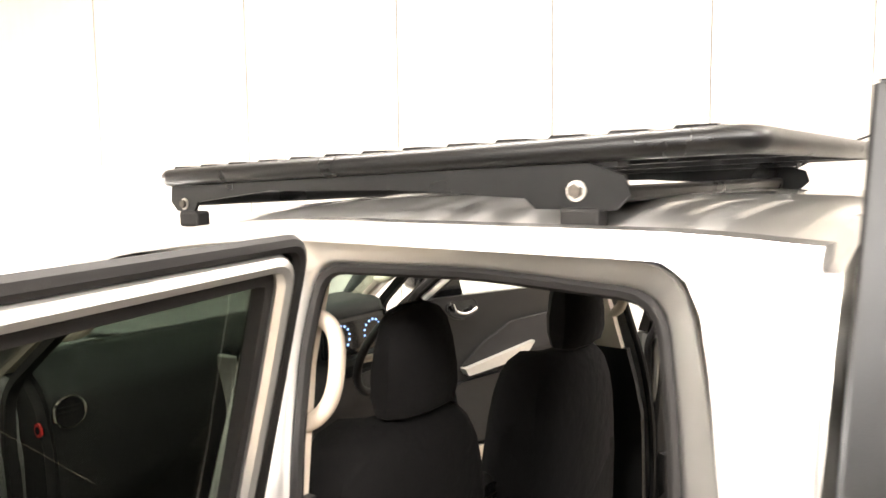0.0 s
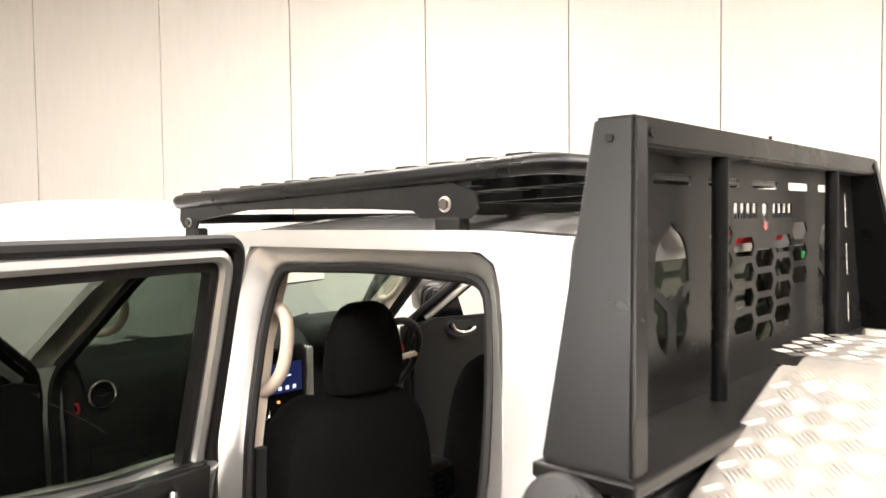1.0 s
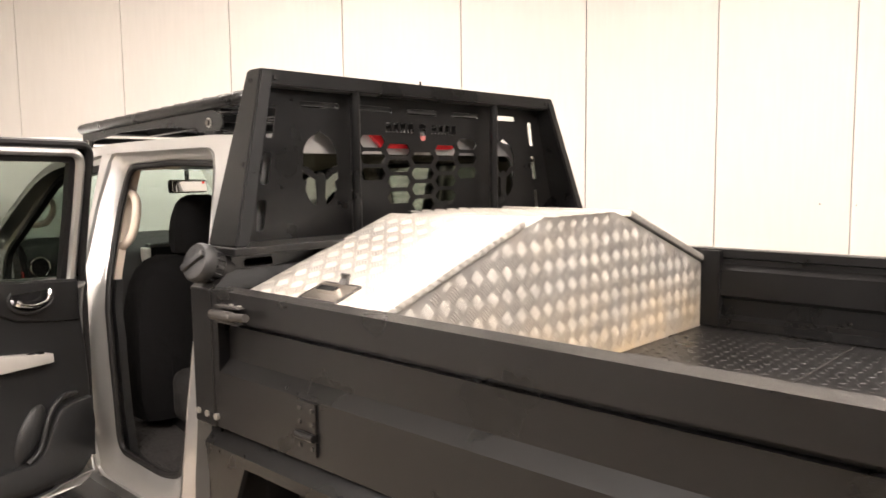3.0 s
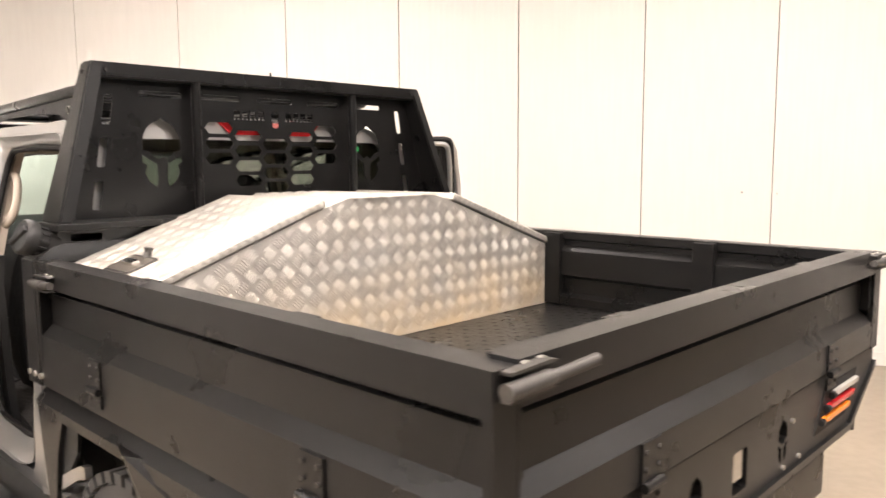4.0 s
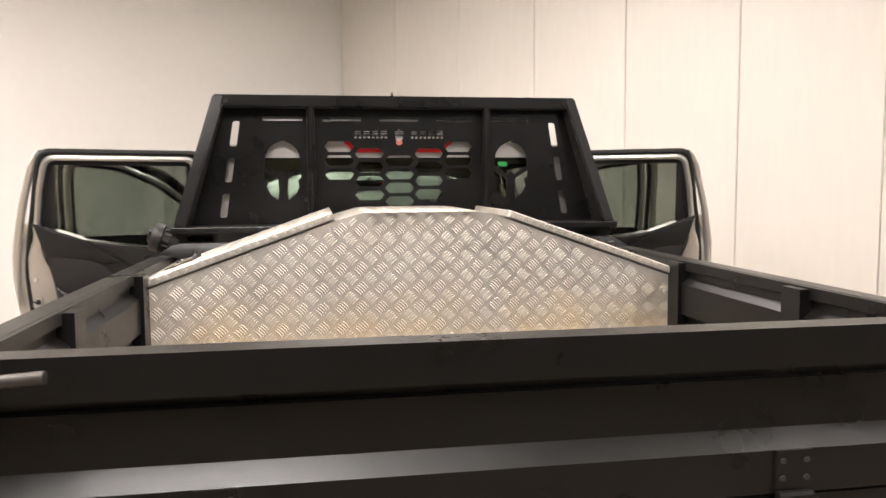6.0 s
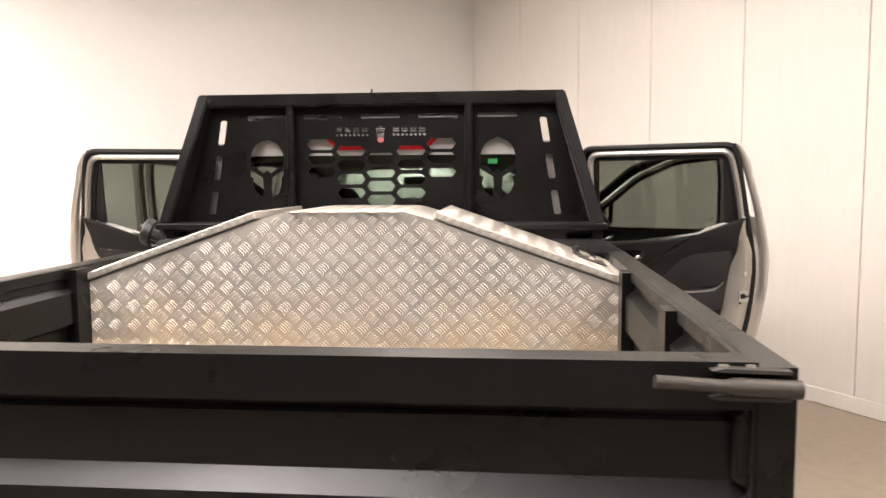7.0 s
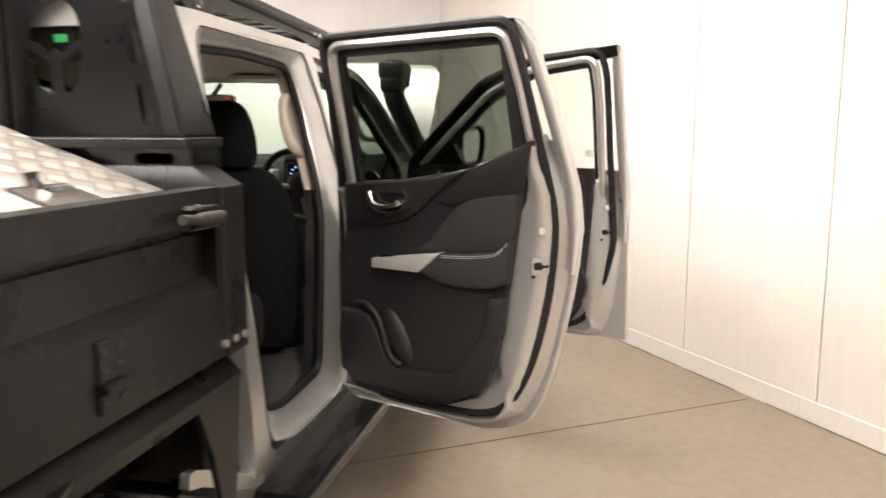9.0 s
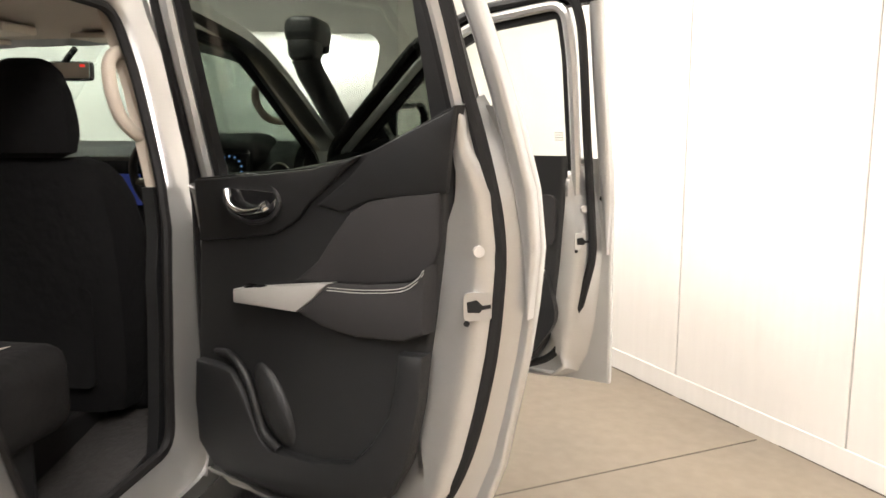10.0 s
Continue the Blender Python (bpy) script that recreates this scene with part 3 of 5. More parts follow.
# cab rear wall with its window, stop lamp
outline = [(-0.78, 1.02), (0.78, 1.02), (0.845, 1.2), (0.80, 1.5), (0.70, 1.80), (0.45, 1.858), (-0.45, 1.858), (-0.70, 1.80), (-0.80, 1.5), (-0.845, 1.2)]
window = round_corners([(-0.66, 1.37), (0.66, 1.37), (0.60, 1.782), (-0.60, 1.782)], 0.06)
vpart("cab_rear_panel", prism(bmesh.new(), outline, lambda u, v, w: (w, u, v), -0.20, -0.172, [window]), SILVER, truck)
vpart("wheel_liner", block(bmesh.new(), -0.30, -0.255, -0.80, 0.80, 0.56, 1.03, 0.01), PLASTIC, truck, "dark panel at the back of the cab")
vpart("rear_window", prism(bmesh.new(), window, lambda u, v, w: (w, u, v), -0.192, -0.187), PRIVACY_GLASS, truck, "tinted rear cab window")
lamp_shape = [(-0.185, 1.803), (0.185, 1.803), (0.235, 1.850), (-0.235, 1.850)]
vpart("stop_lamp", prism(bmesh.new(), round_corners(lamp_shape, 0.01), lambda u, v, w: (w, u, v), -0.172, -0.155), RED_LENS, truck, "red high-mounted stop lamp")

# windscreen, bonnet raised
bm = bmesh.new()
rings(bm, [[(-2.50 + 0.09 * (y / 0.70) ** 2, y, 1.335) for y in (-0.74, -0.4, 0, 0.4, 0.74)] + [(-2.495 + 0.09 * (y / 0.70) ** 2, y, 1.335) for y in (0.74, 0.4, 0, -0.4, -0.74)],
           [(-1.86 + 0.06 * (y / 0.70) ** 2, y, 1.765) for y in (-0.63, -0.35, 0, 0.35, 0.63)] + [(-1.855 + 0.06 * (y / 0.70) ** 2, y, 1.765) for y in (0.63, 0.35, 0, -0.35, -0.63)]])
vpart("windscreen", bm, SCREEN_GLASS, truck, "clear windscreen")
hinge, tip = Vector((-2.70, 0, 1.27)), Vector((-3.46, 0, 1.955))
way = (tip - hinge).normalized()
out_dir = Vector((way.z, 0, -way.x)) * -1
bm = bmesh.new()
grid = []
for t in (0.0, 0.12, 0.25, 0.4, 0.55, 0.7, 0.8, 0.86, 0.90, 0.93, 0.955, 0.975, 0.99, 1.0):
    wide = 0.81 - 0.01 * t - 0.12 * (1 - math.sqrt(max(0.0, 1 - (max(0.0, t - 0.85) / 0.15) ** 2)))
    base = hinge + way * (1.03 * t) + out_dir * (0.06 * math.sin(math.pi * min(1, t * 1.02)))
    grid.append([base + Vector((0, wide * k / 8, 0)) - out_dir * 0.05 * abs(k / 8) ** 3 - way * (0.10 * abs(k / 8) ** 2 * t) for k in range(-8, 9)])
rings(bm, [row + [p - out_dir * 0.03 for p in reversed(row)] for row in grid])
bonnet = vpart("bonnet", bm, SILVER, truck, "silver bonnet propped open", smooth=True)
vpart("cowl_panel", block(bmesh.new(), -2.72, -2.46, -0.76, 0.76, 1.22, 1.325, 0.02), PLASTIC, truck, "black plastic cowl below the windscreen")
for s in (-1, 1):
    path = curve([(-2.54, s * 0.1, 1.325), (-2.49, s * 0.25, 1.365), (-2.44, s * 0.45, 1.41)], 4)
    vpart("wiper", tube(bmesh.new(), path, 0.008, 6), RUBBER, truck, "black wiper arm")
vpart("front_bumper", block(bmesh.new(), -3.72, -3.48, -0.84, 0.84, 0.45, 0.95, 0.06), SILVER, truck)
vpart("engine_bay", block(bmesh.new(), -3.5, -2.6, -0.66, 0.66, 0.55, 1.02, 0.05), PLASTIC, truck, "dark engine bay")
vpart("cab_floor", block(bmesh.new(), -2.45, -0.2, -0.80, 0.80, 0.47, 0.535), CARPET, truck, "dark grey carpeted floor")
vpart("firewall", block(bmesh.new(), -2.47, -2.41, -0.80, 0.80, 0.50, 1.33), PLASTIC, truck)
vpart("chassis_rail", block(bmesh.new(), -3.4, 1.7, -0.52, -0.40, 0.55, 0.70, 0.01), RUBBER, truck)
vpart("chassis_rail", block(bmesh.new(), -3.4, 1.7, 0.40, 0.52, 0.55, 0.70, 0.01), RUBBER, truck)


def wheel(x, s):
    """A wheel with a treaded tyre and a rim."""
    bm = bmesh.new()
    prof = [(0.235, -0.10), (0.30, -0.125), (0.365, -0.122), (0.388, -0.10), (0.392, 0.0), (0.388, 0.10), (0.365, 0.122), (0.30, 0.125), (0.235, 0.10)]
    loops = [[(x + r * math.cos(a), s * 0.76 + w, 0.392 + r * math.sin(a)) for r, w in prof] for a in [2 * math.pi * k / 40 for k in range(40)]]
    rings(bm, loops + [loops[0]], True, False)
    tyre = vpart("wheel", bm, TYRE, truck, "black off-road tyre", smooth=True)
    bm = bmesh.new()
    for k in range(34):
        a = 2 * math.pi * k / 34
        for w0, w1, da in ((-0.134, -0.058, 0.0), (-0.045, 0.0, 0.09), (0.005, 0.05, 0.0), (0.058, 0.134, 0.09)):
            g = bmesh.ops.create_cube(bm, size=1.0)
            m = Matrix.Translation((x, s * 0.76, 0.392)) @ Matrix.Rotation(-(a + da), 4, "Y") @ Matrix.Translation((0.391, (w0 + w1) / 2, 0)) @ Matrix.Diagonal((0.034, w1 - w0, 0.046, 1))
            bmesh.ops.transform(bm, matrix=m, verts=g["verts"])
    part("tread_block", bm, TYRE, tyre, kind="stuff")
    bm = bmesh.new()
    disc(bm, (x, s * 0.80, 0.392), (0, 1, 0), 0.225, 0.10, 28)
    disc(bm, (x, s * 0.855, 0.392), (0, 1, 0), 0.06, 0.03, 20)
    part("rim", bm, GLOSS_BLACK, tyre, "black steel rim")


for s in (-1, 1):
    wheel(0.38, s)
    wheel(-2.77, s)


# doors
def door(s, front):
    """An open side door, built shut and turned about its hinges."""
    hx, hy, angle, lift = (-2.235, 0.865, 70.0, 0.02) if front else (-1.11, 0.865, 67.0 if s > 0 else 73.0, 0.012)
    shift = Matrix.Translation((-hx, -s * hy, 0))

    def put(name, bm, material, parent, label="", smooth=True):
        bmesh.ops.transform(bm, matrix=shift, verts=bm.verts)
        return part(name, bm, material, parent, label, smooth)

    X = lambda a: hx + a
    if front:
        edge = [(0.585, 0.03, 1.155), (0.60, 0.0, 1.156), (0.75, 0.0, 1.15), (1.0, 0.0, 1.142), (1.2, 0.0, 1.142), (1.30, 0.0, 1.142), (1.335, 0.10, 1.142)]
        inner_edge = [(0.63, 0.03, 0.88), (0.66, 0.03, 0.925), (0.71, 0.03, 0.955), (0.775, 0.03, 0.978), (1.02, 0.03, 0.999), (1.2, 0.03, 1.010), (1.32, 0.06, 1.018), (1.345, 0.14, 1.018)]
        tube_path = bend([(0.11, 1.34), (0.53, 1.672), (0.76, 1.772), (1.035, 1.803), (1.047, 1.66), (1.043, 1.50), (1.036, 1.33), (1.032, 1.22)], 0.055, 6)
        top_path = bend([(0.03, 1.30), (0.51, 1.708), (0.77, 1.800), (1.128, 1.826)], 0.10, 6)
        strip_rows = [(1.02, 1.130, 1.133), (1.15, 1.112, 1.138), (1.30, 1.10, 1.140), (1.60, 1.099, 1.139), (1.78, 1.10, 1.140), (1.842, 1.112, 1.140)]
        glass_rows = [(1.31, 0.16, 1.02), (1.45, 0.27, 1.028), (1.70, 0.60, 1.037), (1.775, 0.76, 1.03)]
        seal_path = bend([(0.02, 0.62), (0.02, 1.25), (0.05, 1.36), (0.50, 1.722), (0.75, 1.806), (1.062, 1.830), (1.084, 1.74), (1.083, 1.587), (1.076, 1.36), (1.079, 1.20), (1.093, 1.023), (1.051, 0.837), (0.968, 0.659), (0.852, 0.612), (0.1, 0.608)], 0.05, 5)
        pan_edge = [(0.02, 0.60), (0.06, 0.575), (0.84, 0.575), (0.98, 0.58), (1.05, 0.605), (1.085, 0.67), (1.105, 0.78), (1.118, 0.92), (1.123, 1.02), (1.118, 1.10), (1.102, 1.2), (1.088, 1.27), (1.066, 1.322), (1.03, 1.335), (0.06, 1.335), (0.02, 1.30)]
    else:
        edge = [(0.528, 0.06, 0.62), (0.540, 0.02, 0.68), (0.56, 0.0, 0.735), (0.59, 0.0, 0.785), (0.66, 0.0, 0.822), (0.76, 0.0, 0.858), (0.88, 0.0, 0.882), (1.0, 0.0, 0.906), (1.10, 0.0, 0.922), (1.22, 0.0, 0.935), (1.33, 0.0, 0.933), (1.35, 0.30, 0.931), (1.40, 0.62, 0.924), (1.485, 0.83, 0.909)]
        inner_edge = [(0.600, 0.13, 0.44), (0.612, 0.095, 0.53), (0.65, 0.055, 0.620), (0.70, 0.042, 0.650), (0.80, 0.038, 0.688), (0.955, 0.036, 0.728), (1.08, 0.045, 0.750), (1.2, 0.06, 0.768), (1.33, 0.085, 0.796), (1.35, 0.31, 0.80), (1.366, 0.47, 0.804), (1.397, 0.614, 0.814), (1.484, 0.83, 0.845)]
        tube_path = bend([(0.086, 1.33), (0.104, 1.64), (0.113, 1.788), (0.772, 1.792), (0.802, 1.649), (0.815, 1.536), (0.832, 1.36)], 0.05, 6)
        top_path = bend([(0.045, 1.33), (0.070, 1.60), (0.082, 1.797), (0.795, 1.802)], 0.05, 6)
        strip_rows = [(1.08, 0.912, 0.916), (1.22, 0.902, 0.932), (1.33, 0.892, 0.931), (1.40, 0.885, 0.921), (1.51, 0.868, 0.904), (1.60, 0.850, 0.884), (1.655, 0.836, 0.869), (1.745, 0.812, 0.850), (1.80, 0.79, 0.822), (1.822, 0.78, 0.80)]
        glass_rows = [(1.335, 0.07, 0.24), (1.36, 0.075, 0.42), (1.40, 0.08, 0.58), (1.462, 0.085, 0.755), (1.76, 0.11, 0.745)]
        seal_path = bend([(0.03, 0.64), (0.025, 1.30), (0.045, 1.36), (0.068, 1.64), (0.076, 1.814), (0.788, 1.818), (0.808, 1.73), (0.818, 1.64)], 0.05, 5) + curve2([(0.834, 1.52), (0.857, 1.36), (0.866, 1.22), (0.845, 1.0), (0.795, 0.79), (0.72, 0.645), (0.62, 0.592), (0.46, 0.580), (0.30, 0.576), (0.1, 0.586)])
        pan_edge = [(0.02, 0.575), (0.06, 0.556), (0.30, 0.540), (0.60, 0.545), (0.68, 0.562), (0.765, 0.605), (0.812, 0.68), (0.846, 0.77), (0.872, 0.88), (0.895, 1.0), (0.911, 1.10), (0.924, 1.22), (0.920, 1.33), (0.900, 1.40), (0.870, 1.455), (0.845, 1.505), (0.822, 1.500), (0.60, 1.398), (0.42, 1.360), (0.24, 1.335), (0.02, 1.33)]
    move = lambda rows: [(z, X(a), X(b)) for z, a, b in rows]
    path = lambda pts: [(X(a), z) for a, z in pts]
    place = lambda u, v, w: (X(u), s * (half_width(v) - w), v)
    shell = put("door", strip(bmesh.new(), move(edge), s, 0.0, 0.028, soft=0.011), SILVER, truck, "silver front door, open" if front else "silver rear door, open")
    ease = lambda u, v: 0.15 if u < 0.2 else max(0.12, min(1.0, 1.0 - (v - 1.22) * 3.2, 0.12 + (v - 0.58) * 4.0))
    put("inner_panel", pan(pan_edge, place, [(0.0, 0.020), (0.012, 0.027), (0.024, 0.040), (0.040, 0.060), (0.056, 0.077), (0.072, 0.089), (0.090, 0.096), (0.12, 0.099), (0.165, 0.099), (0.175, 0.070)], ease), SILVER_INNER, shell, "silver inner door skin")
    trim = put("door_trim", strip(bmesh.new(), move(inner_edge), s, -0.085, 0.025, 0.008, 0.012, soft=0.008), PLASTIC, shell, "dark grey moulded door trim")
    put("window_frame", seal(bmesh.new(), path(tube_path), 0.0165, s, -0.068), SILVER, shell, "silver window frame")
    put("window_gasket", band(bmesh.new(), path(aside(tube_path, -0.020)), 0.030, s, -0.036, 0.024), RUBBER, shell, "black inner window gasket")
    put("window_frame", band(bmesh.new(), path(top_path), 0.044, s, -0.004, 0.046), SATIN_BLACK, shell, "black outer window surround")
    put("window_frame", strip(bmesh.new(), move(strip_rows), s, -0.003, 0.046, soft=0.012), SILVER, shell, "silver rear edge of the window frame")
    put("rubber_seal", seal(bmesh.new(), path(seal_path), 0.0145, s, -0.066), RUBBER, shell, "black rubber weatherstrip")
    pane = put("window_pane", strip(bmesh.new(), move(glass_rows), s, -0.026, 0.004), CLEAR_GLASS if front else PRIVACY_GLASS, shell, "clear window glass" if front else "dark tinted window glass")
    if not front:
        put("window_surround", strip(bmesh.new(), move([(1.455, 0.738, 0.84), (1.60, 0.738, 0.815), (1.775, 0.735, 0.785)]), s, -0.016, 0.030), PLASTIC, shell, "black rear window panel")
        # raised upper panel, padded insert, armrest, pull plate, door bin
        place = lambda u, v, w: (X(u), s * (half_width(v) - w), v)
        ease_in = lambda u: u + 0.03 * max(0.0, min(1.0, (0.76 - u) / 0.24))
        spread = lambda pts: [(ease_in(u), v + 0.012) for u, v in pts]
        up = [(0.075, 1.178), (0.20, 1.192), (0.323, 1.212), (0.40, 1.248), (0.451, 1.293), (0.54, 1.352), (0.60, 1.388), (0.47, 1.362), (0.31, 1.345), (0.095, 1.326)]
        put("upper_trim", relief(up, place, 0.105, 0.122, 0.006), PLASTIC, shell, "raised dark upper door trim")
        wedge = [(0.46, 1.285), (0.56, 1.345), (0.63, 1.40), (0.835, 1.478), (0.79, 1.325), (0.70, 1.312), (0.60, 1.30), (0.53, 1.272)]
        put("upper_trim", relief(wedge, place, 0.105, 0.116, 0.006), PLASTIC, shell)
        pad = [(0.345, 1.098), (0.414, 1.149), (0.46, 1.205), (0.519, 1.262), (0.58, 1.288), (0.66, 1.302), (0.775, 1.314), (0.765, 1.22), (0.748, 1.178), (0.72, 1.148), (0.681, 1.130), (0.56, 1.112), (0.468, 1.108)]
        put("armrest_pad", relief(spread(pad), place, 0.105, 0.118, 0.008), TRIM_CLOTH, shell, "charcoal cloth door insert with pale stitching")
        arm = [(0.378, 1.038), (0.43, 1.08), (0.468, 1.108), (0.56, 1.113), (0.681, 1.128), (0.725, 1.148), (0.748, 1.172), (0.738, 1.035), (0.68, 1.012), (0.537, 1.002), (0.45, 1.012)]
        put("armrest", relief(spread(arm), place, 0.105, 0.152, 0.016), TRIM_CLOTH, shell, "charcoal padded armrest")
        sw = [(0.184, 1.068), (0.468, 1.110), (0.43, 1.076), (0.376, 1.038), (0.182, 1.036)]
        put("switch_panel", relief(spread(sw), place, 0.105, 0.150, 0.004), SATIN, shell, "satin silver pull-handle plate")
        bm = bmesh.new()
        for k in (0.245, 0.280):
            block(bm, X(k), X(k + 0.024), s * (half_width(1.07) - 0.135) - 0.009, s * (half_width(1.07) - 0.135) + 0.009, 1.082, 1.094, 0.002)
        put("window_switch", bm, GLOSS_BLACK, shell)
        for dz in (0.0, -0.006):
            bm = tube(bmesh.new(), [(X(a), s * (half_width(z) - 0.150), z + dz) for a, z in spread(curve2([(0.470, 1.104), (0.57, 1.109), (0.676, 1.122), (0.722, 1.143), (0.744, 1.165)]))], 0.0009, 5)
            put("stitching", bm, SATIN, shell, "pale stitched seam")
        bin_edge = [(0.055, 0.884), (0.12, 0.882), (0.178, 0.874), (0.212, 0.836), (0.245, 0.775), (0.272, 0.730), (0.31, 0.708), (0.45, 0.712), (0.548, 0.735), (0.60, 0.79), (0.645, 0.86), (0.66, 0.93), (0.668, 0.995), (0.732, 1.000), (0.722, 0.90), (0.695, 0.77), (0.650, 0.685), (0.54, 0.630), (0.35, 0.618), (0.12, 0.625), (0.062, 0.68), (0.048, 0.78)]
        put("door_pocket", relief(bin_edge, place, 0.105, 0.138, 0.012), PLASTIC, shell, "moulded door bin")
        lean = Matrix.Rotation(radians(-29), 4, "Y")
        bm = sphere(bmesh.new(), (0, 0, 0), (0.046, 0.026, 0.108), 20, 14)
        bmesh.ops.transform(bm, matrix=Matrix.Translation((X(0.300), s * (half_width(0.80) - 0.106), 0.806)) @ lean, verts=bm.verts)
        put("bottle_holder", bm, PLASTIC, shell, "rounded bottle holder")
        ridge = [(X(a), s * (half_width(z) - w), z) for (a, z), w in zip(curve2([(0.10, 0.905), (0.175, 0.908), (0.222, 0.872), (0.25, 0.815), (0.278, 0.745), (0.33, 0.714)]), [0.104 + 0.004 * min(k, 6) for k in range(40)])]
        put("bottle_holder", tube(bmesh.new(), ridge, [0.010] * len(ridge), 10), PLASTIC, shell, "rounded bin ridge")
        ha, hz = 0.280, 1.290
    else:
        pad = [(0.30, 1.00), (0.42, 1.10), (0.60, 1.19), (0.98, 1.22), (0.98, 1.05), (0.60, 1.02)]
        bm = prism(bmesh.new(), round_corners(pad, 0.03), lambda u, v, w: (X(u), s * (half_width(v) - w), v), 0.10, 0.13)
        put("armrest_pad", bm, TRIM_CLOTH, shell, "charcoal cloth door insert")
        sw = [(0.30, 1.00), (0.72, 1.085), (0.66, 1.01), (0.32, 0.965)]
        bm = prism(bmesh.new(), round_corners(sw, 0.008), lambda u, v, w: (X(u), s * (half_width(v) - w), v), 0.10, 0.16)
        put("switch_panel", bm, SATIN, shell, "satin silver pull-handle plate", smooth=False)
        bm = prism(bmesh.new(), round_corners([(0.25, 0.93), (0.95, 0.98), (1.0, 0.80), (0.9, 0.66), (0.3, 0.64)], 0.05), lambda u, v, w: (X(u), s * (half_width(v) - w), v), 0.10, 0.135)
        put("door_pocket", bm, PLASTIC, shell, "moulded door bin")
        # mirror on the door corner: shell, arm, glass
        mx, my, mz = X(0.24), half_width(1.36) + 0.13, 1.425
        shape = round_corners([(-0.105, -0.085), (0.10, -0.075), (0.118, 0.06), (0.09, 0.095), (-0.105, 0.085)], 0.045, 4)
        bm = rings(bmesh.new(), [[(mx + d, s * (my + k * u), mz + k * v) for u, v in shape] for d, k in ((-0.085, 0.55), (-0.07, 0.85), (-0.03, 1.08), (0.03, 1.14), (0.050, 1.14), (0.056, 1.08), (0.056, 0.98), (0.036, 0.93))])
        mirror = put("door_mirror", bm, GLOSS_BLACK, shell, "black door mirror")
        put("mirror_glass", rings(bmesh.new(), [[(mx + d, s * (my + 0.925 * u), mz + 0.925 * v) for u, v in shape] for d in (0.037, 0.041)]), MIRROR, shell, "mirror glass")
        lo, hi = sorted((s * 0.855, s * (my - 0.09)))
        put("mirror_arm", block(bmesh.new(), mx - 0.05, mx + 0.03, lo, hi, mz - 0.095, mz + 0.055, 0.018, 3), GLOSS_BLACK, shell)
        sail = [(0.06, 1.325), (0.34, 1.325), (0.34, 1.345), (0.27, 1.49), (0.245, 1.482), (0.07, 1.345)]
        put("mirror_sail", prism(bmesh.new(), sail, lambda u, v, w: (X(u), s * (half_width(v) - w), v), 0.006, 0.050), GLOSS_BLACK, shell, "black mirror corner", smooth=False)
        for k in range(4):
            put("glass_mark", prism(bmesh.new(), [(0.955, 1.392 + 0.008 * k), (0.985, 1.392 + 0.008 * k), (0.985, 1.396 + 0.008 * k), (0.955, 1.396 + 0.008 * k)], lambda u, v, w: (X(u), s * (half_width(v) - 0.0305 - w), v), 0.0, 0.0006), SATIN, pane, "small grey etched bar", smooth=False)
        ha, hz = 0.30, 1.29
    # inside handle: dished ring and chrome lever
    w = half_width(hz) - (0.112 if front else 0.123)
    ring = [(X(ha + 0.085 * math.cos(t)), s * (w - 0.001), hz + 0.052 * math.sin(t)) for t in [2 * math.pi * k / 28 for k in range(29)]]
    put("handle_bezel", tube(bmesh.new(), ring, 0.006, 8), PLASTIC, shell)
    bm = prism(bmesh.new(), [(0.078 * math.cos(t), 0.046 * math.sin(t)) for t in [2 * math.pi * k / 24 for k in range(24)]], lambda u, v, q: (X(ha + u), s * (w - q), hz + v), 0.0, 0.004)
    put("handle_recess", bm, GLOSS_BLACK, shell, "glossy handle recess")
    lever = curve([(X(ha - 0.062), s * (w - 0.016), hz + 0.018), (X(ha - 0.045), s * (w - 0.024), hz - 0.012), (X(ha), s * (w - 0.03), hz - 0.026), (X(ha + 0.045), s * (w - 0.026), hz - 0.02), (X(ha + 0.068), s * (w - 0.018), hz - 0.008)], 5)
    put("inside_handle", tube(bmesh.new(), lever, [0.010] * 4 + [0.007] * (len(lever) - 8) + [0.011] * 4, 10), CHROME, shell, "chrome inside door handle")
    # latch plate, latch slot, bump stop and holes on the slanted shut face
    rim, up_by, along = (1.117, -0.017, 0.0) if front else (0.911, 0.024, 0.028)
    face = lambda u, v, n: (X(rim - 0.048 - 0.7071 * (u + along) + 0.7071 * n), s * (half_width(v) - 0.0685 - 0.7071 * (u + along) - 0.7071 * n), v + up_by)
    put("latch_plate", prism(bmesh.new(), round_corners([(-0.016, 1.055), (0.042, 1.055), (0.042, 1.110), (-0.016, 1.110)], 0.012), face, -0.004, 0.0016), SILVER_INNER, shell, "pressed latch plate")
    put("latch", prism(bmesh.new(), [(-0.012, 1.078), (0.006, 1.076), (0.010, 1.070), (0.034, 1.072), (0.036, 1.092), (0.016, 1.096), (0.004, 1.084), (-0.012, 1.086)], face, 0.0, 0.0028), RUBBER, shell, "black door latch slot")
    put("bump_stop", prism(bmesh.new(), [(0.012 + 0.011 * math.cos(t), 1.190 + 0.011 * math.sin(t)) for t in [2 * math.pi * k / 16 for k in range(16)]], face, 0.0, 0.007), SATIN, shell, "small grey bump stop")
    put("drain_hole", prism(bmesh.new(), [(0.036 + 0.006 * math.cos(t), 1.050 + 0.006 * math.sin(t)) for t in [2 * math.pi * k / 12 for k in range(12)]], face, 0.0, 0.0024), RUBBER, shell)
    ga = 1.108 if front else 0.905
